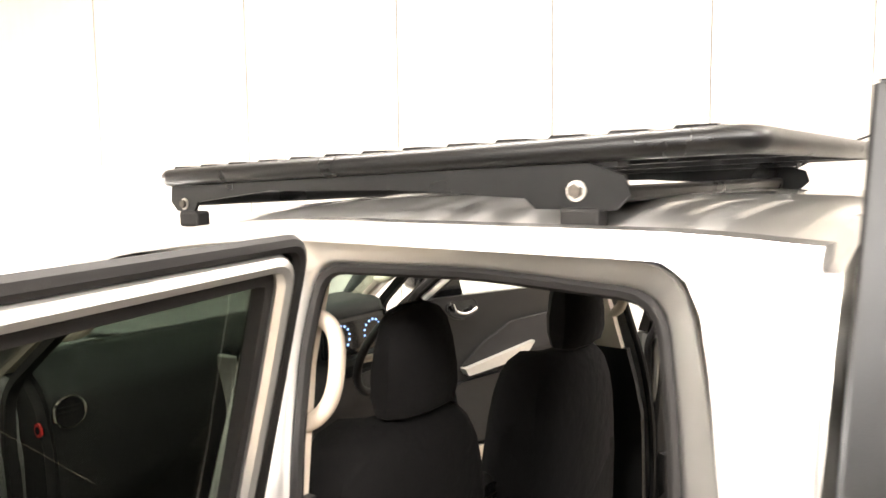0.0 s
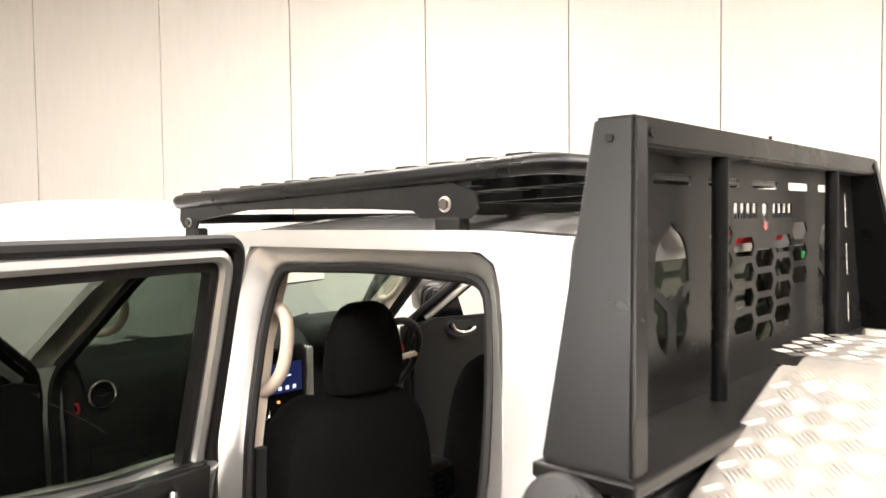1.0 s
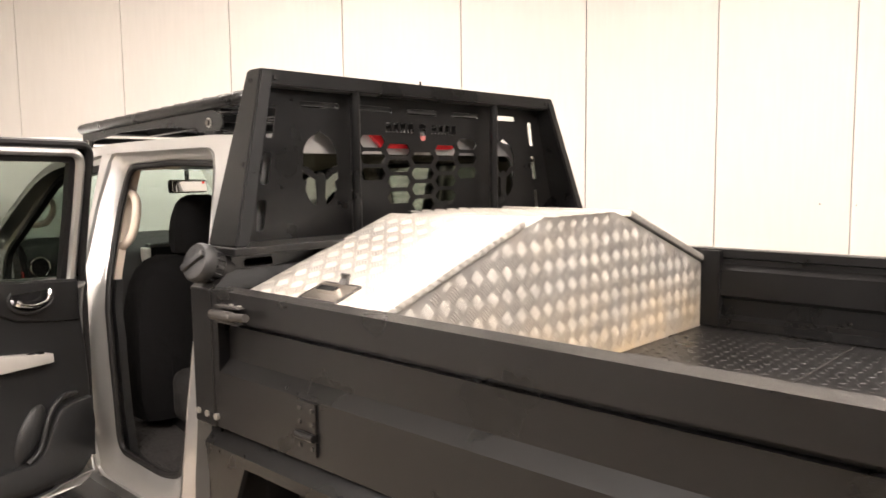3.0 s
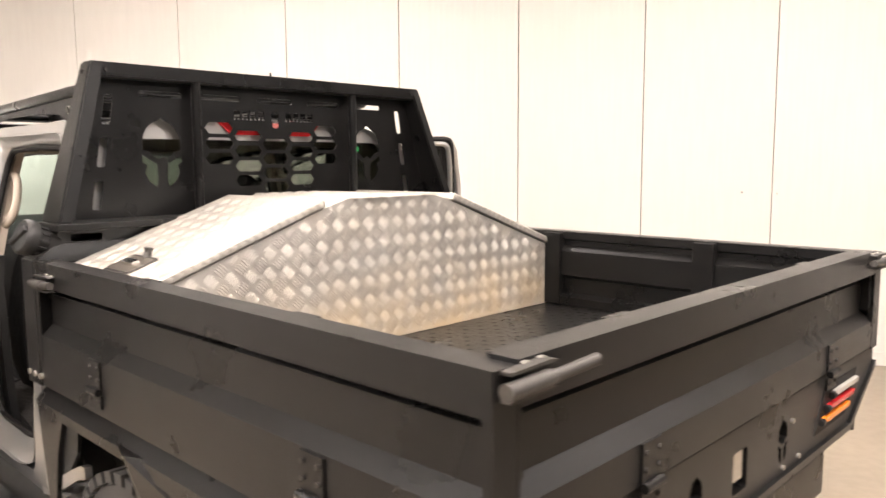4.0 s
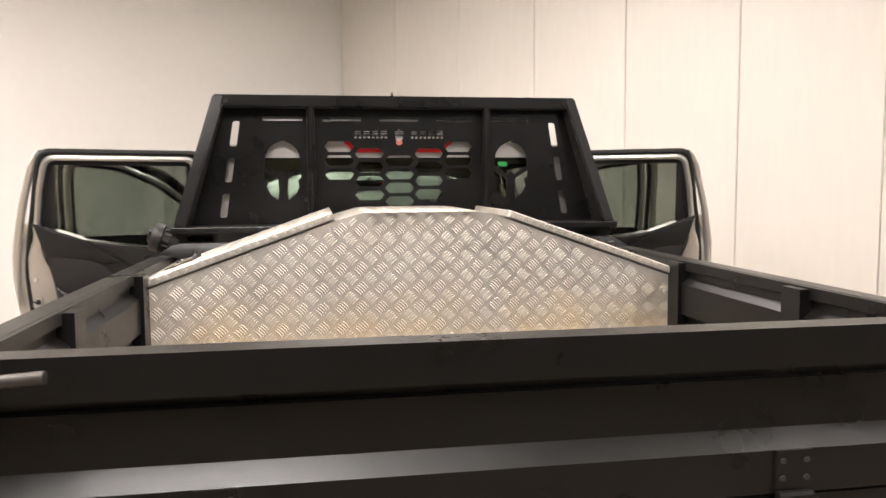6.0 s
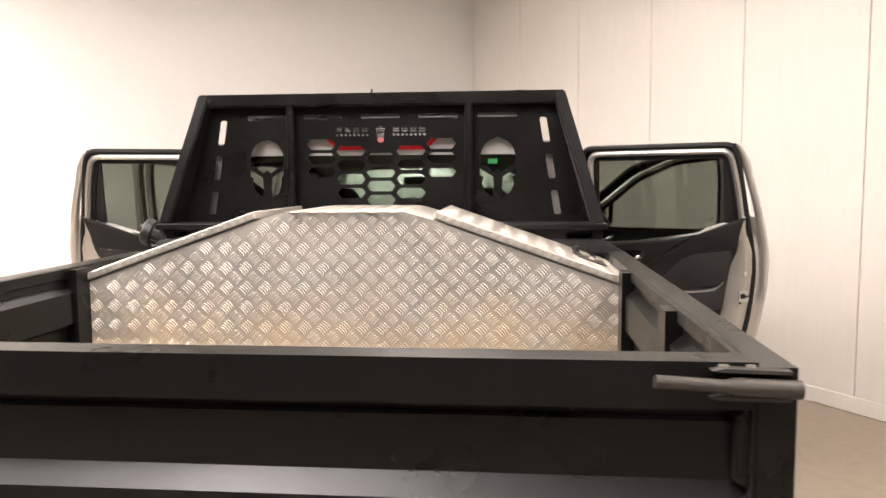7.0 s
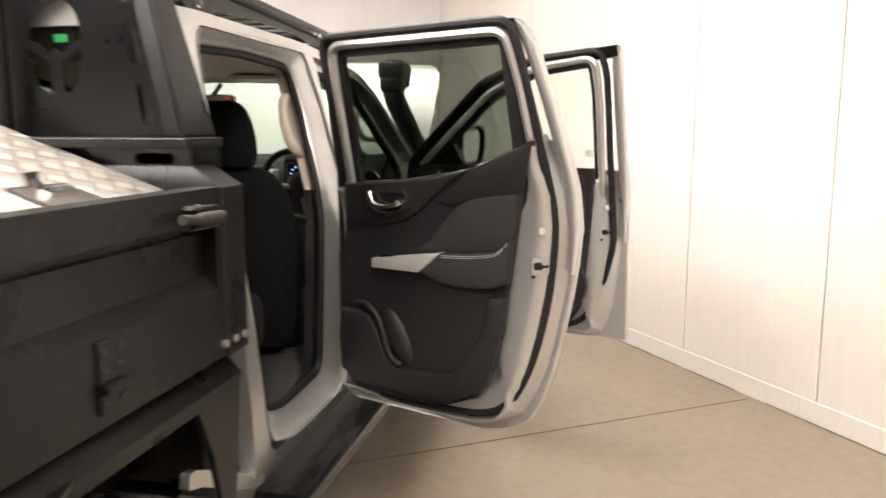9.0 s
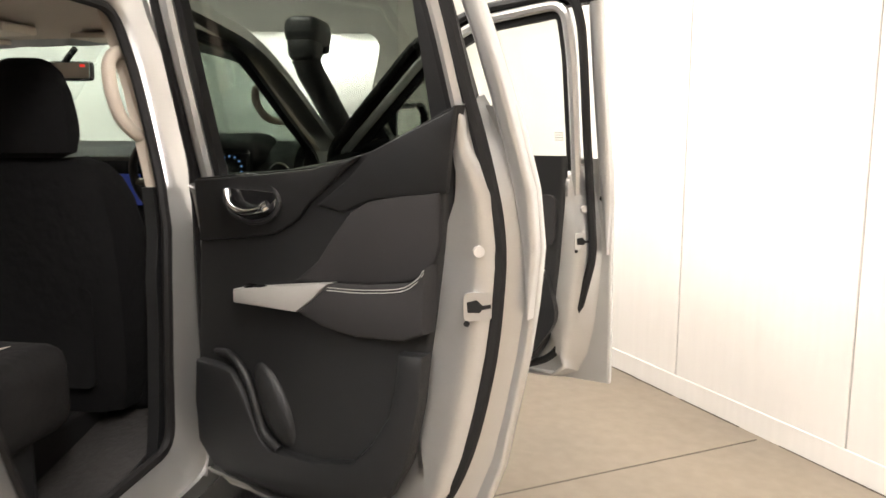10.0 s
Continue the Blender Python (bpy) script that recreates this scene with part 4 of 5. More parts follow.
    for rr, dd, mat in ((0.0125, 0.0, SATIN), (0.010, 0.002, RUBBER)):
        put("grommet", disc(bmesh.new(), (X(ga), s * (half_width(1.21) - 0.027 - dd), 1.205), (0.15, -s, 0), rr, 0.006), mat, shell)
    shell.location = ORIGIN[truck.name] + Vector((hx, s * (hy if front else hy + 0.03), lift))
    shell.rotation_euler = (0, 0, radians(angle) * s)
    for child in shell.children_recursive:
        child.location = (0, 0, 0)
    return shell


for s in (-1, 1):
    door(s, True)
    door(s, False)

# snorkel on the right windscreen pillar
bm = bmesh.new()
path = curve([(-2.78, 0.885, 1.02), (-2.66, 0.885, 1.16), (-2.47, 0.865, 1.38), (-2.26, 0.815, 1.60), (-2.17, 0.80, 1.68), (-2.14, 0.795, 1.78)], 5)
tube(bm, path, [0.056] * 6 + [0.052] * (len(path) - 8) + [0.050, 0.050], 14)
snorkel = vpart("snorkel", bm, PLASTIC, truck, "black plastic raised air intake", smooth=True)
bm = block(bmesh.new(), -2.285, -2.075, 0.73, 0.865, 1.762, 1.868, 0.04, 4)
block(bm, -2.205, -2.08, 0.740, 0.854, 1.705, 1.80, 0.03, 3)
block(bm, -2.29, -2.245, 0.745, 0.85, 1.742, 1.82, 0.015, 3)
part("intake_head", bm, PLASTIC, snorkel, "black ram-air head", smooth=True)
part("hose_clamp", tube(bmesh.new(), [(-2.15 + 0.054 * math.cos(t), 0.797 + 0.054 * math.sin(t), 1.700) for t in [2 * math.pi * k / 20 for k in range(21)]], 0.004, 6), STEEL_ROUGH, snorkel)


# ---- cabin ----
def seat(y, lean):
    """A front seat with bolstered back and headrest."""
    bm = bmesh.new()
    rows = [(0.70, 0.235, -1.24, -1.085), (0.80, 0.265, -1.255, -1.06), (1.0, 0.275, -1.235, -1.045), (1.12, 0.268, -1.218, -1.045), (1.20, 0.258, -1.21, -1.047), (1.27, 0.242, -1.203, -1.052), (1.325, 0.215, -1.195, -1.06), (1.36, 0.180, -1.188, -1.072), (1.382, 0.130, -1.172, -1.090)]
    loops = []
    for z, w, xf, xr in rows:
        w *= 1.05
        c = [(xr, -w * 0.75), (xr + 0.012, 0), (xr, w * 0.75), (xr - 0.03, w * 0.96), (xf + 0.01, w), (xf - 0.03, w * 0.93), (xf + 0.02, w * 0.6), (xf + 0.03, 0), (xf + 0.02, -w * 0.6), (xf - 0.03, -w * 0.93), (xf + 0.01, -w), (xr - 0.03, -w * 0.96)]
        loops.append([(px, y + lean + py, z) for px, py in c])
    rings(bm, loops)
    back = vpart("front_seat", bm, FABRIC, truck, "black fabric front seat", smooth=True)
    bm = bmesh.new()
    loops = []
    for z, w, xf, xr in [(1.394, 0.10, -1.14, -1.09), (1.408, 0.130, -1.16, -1.07), (1.45, 0.137, -1.17, -1.06), (1.50, 0.133, -1.172, -1.06), (1.56, 0.122, -1.168, -1.065), (1.610, 0.104, -1.16, -1.073), (1.634, 0.082, -1.15, -1.083), (1.646, 0.045, -1.135, -1.10)]:
        z, w, xf, xr = z - 0.012, w * 0.94, xf + 0.02, xr + 0.02
        c = [(xr, -w * 0.7), (xr + 0.008, 0), (xr, w * 0.7), (xr - 0.03, w), (xf + 0.03, w), (xf, w * 0.7), (xf - 0.006, 0), (xf, -w * 0.7), (xf + 0.03, -w), (xr - 0.03, -w)]
        loops.append([(px, y + py, z) for px, py in c])
    rings(bm, loops)
    part("headrest", bm, FABRIC, back, "black fabric headrest", smooth=True)
    for k in (-0.055, 0.055):
        part("headrest_post", tube(bmesh.new(), [(-1.135, y + k, 1.37), (-1.135, y + k, 1.42)], 0.006, 8), CHROME, back)
    part("seat_cushion", boxed(-1.72, -1.18, y - 0.245, y + 0.245, 0.66, 0.82, 0.05, 3), FABRIC, back, smooth=True)
    part("seat_base", boxed(-1.66, -1.20, y - 0.20, y + 0.20, 0.53, 0.67, 0.02), PLASTIC, back)
    bm = prism(bmesh.new(), round_corners([(-0.17, 0.78), (0.17, 0.78), (0.18, 1.05), (-0.18, 1.05)], 0.03), lambda u, v, w: (w, y + u, v), -1.075, -1.043)
    part("map_pocket", bm, FABRIC, back)


for y, lean in ((-0.39, -0.02), (0.415, -0.035)):
    seat(y, lean)
bench = vpart("rear_bench", block(bmesh.new(), -0.82, -0.30, -0.70, 0.70, 0.78, 0.985, 0.05, 3), BENCH_CLOTH, truck, "charcoal fabric rear bench seat", smooth=True)
bm = rings(bmesh.new(), [[(-0.40, -0.64, 0.84), (-0.40, 0.64, 0.84), (-0.22, 0.64, 0.84), (-0.22, -0.64, 0.84)], [(-0.36, -0.64, 1.10), (-0.36, 0.64, 1.10), (-0.21, 0.64, 1.10), (-0.21, -0.64, 1.10)], [(-0.30, -0.62, 1.36), (-0.30, 0.62, 1.36), (-0.205, 0.62, 1.36), (-0.205, -0.62, 1.36)]])
part("bench_back", bm, FABRIC, bench)
part("bench_base", boxed(-0.72, -0.25, -0.66, 0.66, 0.53, 0.79, 0.02), PLASTIC, bench)
for s in (-1, 1):
    bm = tube(bmesh.new(), curve([(-0.822, s * 0.60, 0.88), (-0.76, s * 0.60, 0.980), (-0.45, s * 0.58, 0.988)]), 0.002, 5)
    part("stitching", bm, BEIGE, bench, "pale stitched seam")
    slope = lambda u: 0.545 + 0.22 * max(0.0, -0.72 - u)
    mat = round_corners([(-1.32, 0.24), (-0.66, 0.28), (-0.62, 0.66), (-0.72, 0.74), (-1.24, 0.74), (-1.34, 0.66)], 0.06)
    bm = prism(bmesh.new(), resample(mat, 0.06), lambda u, v, w: (u, s * v, slope(u) + w), -0.02, 0.014)
    foot_mat = vpart("floor_mat", bm, CARPET, truck, "grey carpet floor mat")
    lip = [(u, s * v, slope(u) + 0.014) for u, v in resample(mat, 0.04)]
    part("mat_edging", tube(bmesh.new(), lip + [lip[0]], 0.006, 6), RUBBER, foot_mat, "black stitched edging").location = (0, 0, 0)

bm = bmesh.new()
prism(bm, round_corners([(-2.42, 0.86), (-2.14, 0.84), (-2.09, 1.02), (-2.10, 1.18), (-2.14, 1.31), (-2.20, 1.375), (-2.30, 1.405), (-2.47, 1.39)], 0.03), lambda u, v, w: (u, w, v), -0.735, 0.735)
dash = vpart("dashboard", bm, DASH_PLASTIC, truck, "dark grey moulded dashboard")
part("binnacle_hood", boxed(-2.32, -2.06, 0.23, 0.62, 1.30, 1.435, 0.05, 3), DASH_PLASTIC, dash, smooth=True)
part("instrument_panel", boxed(-2.075, -2.052, 0.25, 0.60, 1.225, 1.38, 0.02), GLOSS_BLACK, dash, "dark instrument cluster")
for y in (0.335, 0.515):
    bm = bmesh.new()
    for k in range(11):
        a = radians(-40 + 26 * k)
        block(bm, -2.051, -2.048, y + 0.048 * math.cos(a) - 0.0035, y + 0.048 * math.cos(a) + 0.0035, 1.302 + 0.048 * math.sin(a) - 0.0035, 1.302 + 0.048 * math.sin(a) + 0.0035)
    part("gauge_mark", bm, GAUGE_BLUE, dash, "lit blue-white gauge marks")
part("radio_panel", boxed(-2.16, -2.075, -0.14, 0.16, 0.92, 1.35, 0.02), GLOSS_BLACK, dash, "gloss black radio panel")
for y in (-0.155, 0.172):
    part("radio_trim", boxed(-2.14, -2.062, y - 0.014, y + 0.014, 0.95, 1.33, 0.008), SATIN, dash, "satin silver radio trim")
part("touchscreen", boxed(-2.075, -2.070, -0.115, 0.128, 1.155, 1.278, 0.002), SCREEN_BLUE, dash, "blue lit touchscreen")
bm = bmesh.new()
for k in range(6):
    block(bm, -2.069, -2.067, -0.10 + 0.036 * k, -0.085 + 0.036 * k, 1.168, 1.183)
block(bm, -2.069, -2.067, 0.0, 0.07, 1.222, 1.228)
block(bm, -2.069, -2.067, 0.0, 0.05, 1.24, 1.246)
part("screen_icon", bm, ICON_WHITE, dash, "pale icons on the screen")
for y in (-0.06, 0.08):
    bm = tube(bmesh.new(), [(-2.072, y + 0.028 * math.cos(t), 1.085 + 0.028 * math.sin(t)) for t in [2 * math.pi * k / 20 for k in range(21)]], 0.004, 6)
    part("climate_dial", bm, CHROME, dash)
part("warning_light", boxed(-2.075, -2.069, 0.005, 0.015, 1.115, 1.125), ORANGE_GLOW, dash)
for s in (-1, 1):
    for y in (0.692,):
        bm = tube(bmesh.new(), [(-2.10, s * y + 0.045 * math.cos(t), 1.276 + 0.045 * math.sin(t)) for t in [2 * math.pi * k / 28 for k in range(29)]], 0.005, 8)
        part("vent_ring", bm, CHROME, dash, "chrome-ringed air vent")
        bm = disc(bmesh.new(), (-2.108, s * y, 1.276), (1, 0, 0.2), 0.043, 0.02)
        for k in (-0.015, 0.0, 0.015):
            block(bm, -2.10, -2.094, s * y - 0.038, s * y + 0.038, 1.276 + k - 0.003, 1.276 + k + 0.003)
        part("air_vent", bm, RUBBER, dash)
    part("dash_end_cap", prism(bmesh.new(), round_corners([(-2.40, 0.88), (-2.17, 0.86), (-2.11, 1.03), (-2.12, 1.18), (-2.16, 1.30), (-2.23, 1.36), (-2.40, 1.37)], 0.03), lambda u, v, w: (u, s * w, v), 0.735, 0.762), DASH_PLASTIC, dash)
    part("warning_label", disc(bmesh.new(), (-2.13, s * 0.766, 1.237), (0, 1, 0), 0.020, 0.006), RED_LABEL, dash, "round red warning label")
    part("warning_label", disc(bmesh.new(), (-2.13, s * 0.768, 1.237), (0, 1, 0), 0.011, 0.006), GLOSS_BLACK, dash)
vpart("centre_console", block(bmesh.new(), -2.10, -1.20, -0.13, 0.13, 0.53, 0.86, 0.03, 3), DASH_PLASTIC, truck, "dark centre console", smooth=True)
bm = block(bmesh.new(), -1.62, -1.195, -0.115, 0.115, 0.80, 1.045, 0.03, 3)
vents = vpart("rear_vent_panel", bm, DASH_PLASTIC, truck, "armrest box with rear passenger air vents", smooth=True)
for y in (-0.05, 0.05):
    part("vent_frame", boxed(-1.20, -1.188, y - 0.046, y + 0.046, 0.93, 1.025, 0.010), GLOSS_BLACK, vents)
    bm = bmesh.new()
    for k in range(3):
        block(bm, -1.192, -1.184, y - 0.038, y + 0.038, 0.952 + 0.02 * k, 0.957 + 0.02 * k)
    block(bm, -1.19, -1.178, y - 0.006, y + 0.006, 0.955, 0.995)
    part("vent_slat", bm, SATIN_BLACK, vents)
bm = tube(bmesh.new(), curve([(-1.80, 0.0, 0.85), (-1.81, 0.0, 0.96), (-1.82, 0.0, 1.02)], 4), 0.012, 10)
sphere(bm, (-1.82, 0.0, 1.035), (0.026, 0.026, 0.034))
vpart("gear_lever", bm, CHROME, truck, "chrome-topped gear lever", smooth=True)
# steering wheel
turn = pose(-1.86, 0.42, 1.265, 0, 0, 0) @ Matrix.Rotation(radians(-66), 4, "Y")
bm = tube(bmesh.new(), [turn @ Vector((0.185 * math.cos(t), 0.185 * math.sin(t), 0)) for t in [2 * math.pi * k / 36 for k in range(37)]], 0.016, 10)
steering = vpart("steering_wheel", bm, RUBBER, truck, "black leather-rimmed steering wheel", smooth=True)
bm = bmesh.new()
for a in (0, 180, 270):
    tube(bm, [turn @ Vector((0.05 * math.cos(radians(a - 90)), 0.05 * math.sin(radians(a - 90)), -0.01)), turn @ Vector((0.18 * math.cos(radians(a - 90)), 0.18 * math.sin(radians(a - 90)), 0))], 0.014, 8)
part("spoke", bm, DISH_STEEL, steering, "dull silver spokes")
bm = sphere(bmesh.new(), (0, 0, 0), (0.075, 0.07, 0.03))
bmesh.ops.transform(bm, matrix=turn, verts=bm.verts)
part("hub", bm, PLASTIC, steering, smooth=True)
vpart("steering_column", tube(bmesh.new(), [(-1.88, 0.42, 1.255), (-2.15, 0.42, 1.14)], 0.04, 10), PLASTIC, truck)
bm = block(bmesh.new(), -1.862, -1.832, -0.155, 0.095, 1.625, 1.695, 0.014, 3)
swing = Matrix.Translation((-1.847, -0.03, 1.66)) @ Matrix.Rotation(radians(14), 4, "Z") @ Matrix.Rotation(radians(-2.5), 4, "Y") @ Matrix.Translation((1.847, 0.03, -1.66))
bmesh.ops.transform(bm, matrix=swing, verts=bm.verts)
tube(bm, [(-1.855, -0.03, 1.665), (-1.89, -0.01, 1.72), (-1.91, 0.0, 1.745)], 0.012, 8)
inside_mirror = vpart("rear_view_mirror", bm, GLOSS_BLACK, truck, "black rear-view mirror")
bm = boxed(-1.833, -1.828, -0.145, 0.085, 1.631, 1.689, 0.002)
bmesh.ops.transform(bm, matrix=swing, verts=bm.verts)
part("mirror_glass", bm, MIRROR, inside_mirror, "mirror glass")
bm = boxed(-1.830, -1.8272, 0.052, 0.070, 1.672, 1.683)
bmesh.ops.transform(bm, matrix=swing, verts=bm.verts)
part("display", bm, RED_GLOW, inside_mirror, "small red lit display")


# ---- the tray ----
SEAM, DECK = 1.095, 1.085
HALF, REAR = 0.969, 1.828
tray = thing("ute_tray", (0.9, 0, 0.9), "black powder-coated steel drop-side tray", "truck tray")
PROFILE = [(0.0, 1.410), (0.0, 1.336), (-0.052, 1.335), (-0.052, 1.309), (-0.034, 1.308), (-0.034, 1.214), (0.0, 1.182), (0.0, 1.100), (-0.055, 1.100), (-0.055, 1.410)]
deck = vpart("tray_floor", block(bmesh.new(), 0.02, 1.80, -0.945, 0.945, DECK - 0.05, DECK), POWDER, tray, "black steel tray floor with tread pattern")
bm = bmesh.new()
for i in range(28):
    for j in range(44):
        cx, cy = 0.62 + 0.042 * i, -0.92 + 0.042 * j
        if cx < 1.78:
            turn = Matrix.Translation((cx, cy, DECK)) @ Matrix.Rotation(radians(45 if (i + j) % 2 else -45), 4, "Z")
            loop = [turn @ Vector(p) for p in ((-0.014, 0, 0), (0, -0.004, 0), (0.014, 0, 0), (0, 0.004, 0), (0, 0, 0.0018))]
            vs = [bm.verts.new(p) for p in loop]
            for a in range(4):
                bm.faces.new((vs[a], vs[(a + 1) % 4], vs[4]))
part("tread_bar", bm, POWDER, deck, kind="stuff")
part("floor_seam", boxed(1.136, 1.139, -0.92, 0.92, DECK, DECK + 0.002), STEEL_ROUGH, deck, "worn bright seam in the floor")


def hinge_set(parent, place, x, z):
    """A drop-side hinge: leaf, knuckle, six bolts. place(u, v, w): along, up, outward."""
    def solid(u0, u1, v0, v1, w0, w1, bev=0.002):
        return prism(bmesh.new(), [(u0, v0), (u1, v0), (u1, v1), (u0, v1)], place, w0, w1)
    h = vpart("hinge", solid(x - 0.036, x + 0.036, z + 0.008, z + 0.082, 0.0, 0.006), POWDER, parent, "black bolted hinge")
    part("hinge_leaf", solid(x - 0.036, x + 0.036, z - 0.048, z - 0.012, 0.0, 0.006), POWDER, h)
    bm = bmesh.new()
    rings(bm, [[place(x + a, z - 0.002 + 0.010 * math.cos(t), 0.010 + 0.010 * math.sin(t)) for t in [2 * math.pi * k / 10 for k in range(10)]] for a in (-0.034, 0.034)])
    part("hinge_pin", bm, POWDER, h)
    for a in (-0.024, 0.024):
        for b in (0.064, 0.031, -0.028):
            bm = prism(bmesh.new(), [(x + a + 0.0055 * math.cos(t), z + b + 0.0055 * math.sin(t)) for t in [2 * math.pi * k / 6 for k in range(6)]], place, 0.006, 0.011)
            part("bolt", bm, STEEL_ROUGH, h)


def latch_handle(parent, place, u0, length, z, way):
    """An over-centre lever latch lying along a board. way: +1 or -1 along u."""
    pts = [place(u0 - way * 0.012, z - 0.004, 0.022), place(u0 + way * 0.085, z, 0.026), place(u0 + way * 0.10, z + 0.001, 0.028), place(u0 + way * length, z + 0.008, 0.034)]
    h = vpart("latch_handle", tube(bmesh.new(), curve(pts, 4), [0.0145] * 5 + [0.012] * 3 + [0.0105] * 5, 12), STEEL_ROUGH, parent, "worn dark steel latch lever", smooth=True)
    bm = bmesh.new()
    for dz in (0.018, -0.024):
        prism(bm, [(u0, z + dz), (u0 + way * 0.10, z + dz + 0.002), (u0 + way * 0.115, z + dz + 0.004), (u0 + way * 0.095, z + dz + 0.008), (u0, z + dz + 0.005)], place, 0.0, 0.022)
    part("latch_bracket", bm, STEEL_ROUGH, h)
    for k in (0.054, 0.094):
        part("bolt", prism(bmesh.new(), round_corners([(u0 + way * k - 0.007, z + 0.020), (u0 + way * k + 0.007, z + 0.020), (u0 + way * k + 0.007, z + 0.028), (u0 + way * k - 0.007, z + 0.028)], 0.002), place, 0.0, 0.007), ZINC, h)


def board(name, place, u0, u1, label, far, posts, near=0.055):
    """A drop side with a recessed band; place(u, v, w): along, up, outward."""
    bm = bmesh.new()
    loops = [[place(u, v, w) for w, v in PROFILE] for u in (u0 + near, u1 - far)]
    rings(bm, loops)
    b = vpart(name, bm, POWDER, tray, label)
    for e0, e1 in ((u0, u0 + near), (u1 - far, u1)):
        part("end_post", prism(bmesh.new(), [(e0, 1.100), (e1, 1.100), (e1, 1.410), (e0, 1.410)], place, -0.055, 0.001), POWDER, b)
    for cut in ([(-0.055, 1.409), (-0.068, 1.409), (-0.068, 1.378), (-0.055, 1.372)], [(-0.055, 1.352), (-0.082, 1.330), (-0.082, 1.228), (-0.055, 1.212)], [(-0.055, 1.150), (-0.088, 1.135), (-0.088, 1.100), (-0.055, 1.100)]):
        part("inner_rail", rings(bmesh.new(), [[place(u, v, w) for w, v in cut] for u in (u0 + 0.01, u1 - 0.01)]), POWDER, b)
    for p in posts:
        part("inner_post", prism(bmesh.new(), [(p - 0.04, 1.102), (p + 0.04, 1.102), (p + 0.04, 1.404), (p - 0.04, 1.404)], place, -0.094, -0.055), POWDER, b)
    return b


for s in (-1, 1):
    side = lambda u, v, w, s=s: (u, s * (HALF + w), v - 0.010)
    board("side_board", side, 0.0, 1.829, "black drop-side board with a recessed band", 0.020, (0.60, 1.27), 0.026)
    for hx in (0.425, 1.40):
        hinge_set(tray, side, hx, SEAM)
    latch_handle(tray, side, 0.05, 0.17, 1.352, 1)
tail = lambda u, v, w: (REAR + w, u, v - 0.003)
board("tailgate", tail, -HALF + 0.057, HALF - 0.057, "black tailgate with a recessed band", 0.006, (-0.5, 0.5), 0.006)
for v in (-0.515, 0.515):
    hinge_set(tray, tail, v, SEAM + 0.005)
for s in (-1, 1):
    latch_handle(tray, tail, s * 0.955, 0.20, 1.379, -s)

# coaming, rear skirt with its cut-outs, lamps
for s in (-1, 1):
    vpart("coaming_rail", prism(bmesh.new(), [(0.0, 1.092), (0.0, 1.012), (-0.012, 1.004), (-0.06, 1.004), (-0.06, 1.092)], lambda u, v, w: (w, s * (HALF - 0.002 + u), v), -0.10, 1.80), POWDER, tray)
    # wheel guard: faceted plate with an open front bay
    guard = [(-0.08, 0.935), (1.78, 0.935), (1.78, 0.80), (1.40, 0.78), (1.02, 0.80), (0.80, 0.90), (0.62, 0.915), (0.12, 0.915), (0.06, 0.80), (0.0, 0.60), (-0.05, 0.60)]
    bm = prism(bmesh.new(), guard, lambda u, v, w: (u, s * (w - 0.03 * max(0.0, (1.0 - v))), v), HALF - 0.022, HALF - 0.006)
    g = vpart("mud_guard", bm, POWDER, tray, "black folded steel guard")
    bm = rings(bmesh.new(), [[(0.50, s * 0.955, 0.955), (0.60, s * 0.985, 0.95), (0.70, s * 0.95, 0.955), (0.60, s * 0.93, 0.97)], [(0.56, s * 0.93, 0.80), (0.66, s * 0.95, 0.80), (0.98, s * 0.92, 0.80), (0.66, s * 0.90, 0.82)]])
    part("guard_facet", bm, POWDER, g)
    bm = rings(bmesh.new(), [[(x, s * (HALF - 0.062), 1.000), (x, s * (HALF - 0.052), 1.000), (x, s * (HALF - 0.005), 0.948), (x, s * (HALF - 0.006), 0.932), (x, s * (HALF - 0.02), 0.932)] for x in (-0.08, 1.78)])
    part("guard_rail", bm, POWDER, g)
    part("inner_guard", boxed(-0.05, 0.95, s * 0.62 - 0.0, s * 0.62 + 0.02, 0.80, 1.0), RUBBER, g)
    vpart("guide_pin", tube(bmesh.new(), [(-0.135, s * 0.952, 1.030), (-0.10, s * 0.952, 1.030), (-0.098, s * 0.952, 1.030), (-0.085, s * 0.952, 1.030), (-0.084, s * 0.952, 1.030), (-0.03, s * 0.952, 1.030)], [0.009, 0.009, 0.017, 0.017, 0.009, 0.009], 10), ZINC, tray, "bright zinc bolt")
    for bx in (0.005, -0.043, -0.088):
        vpart("bolt", disc(bmesh.new(), (bx, s * (HALF + 0.001), 1.041), (0, 1, 0), 0.0095, 0.014, 8), ZINC, tray, "bright zinc bolt head")
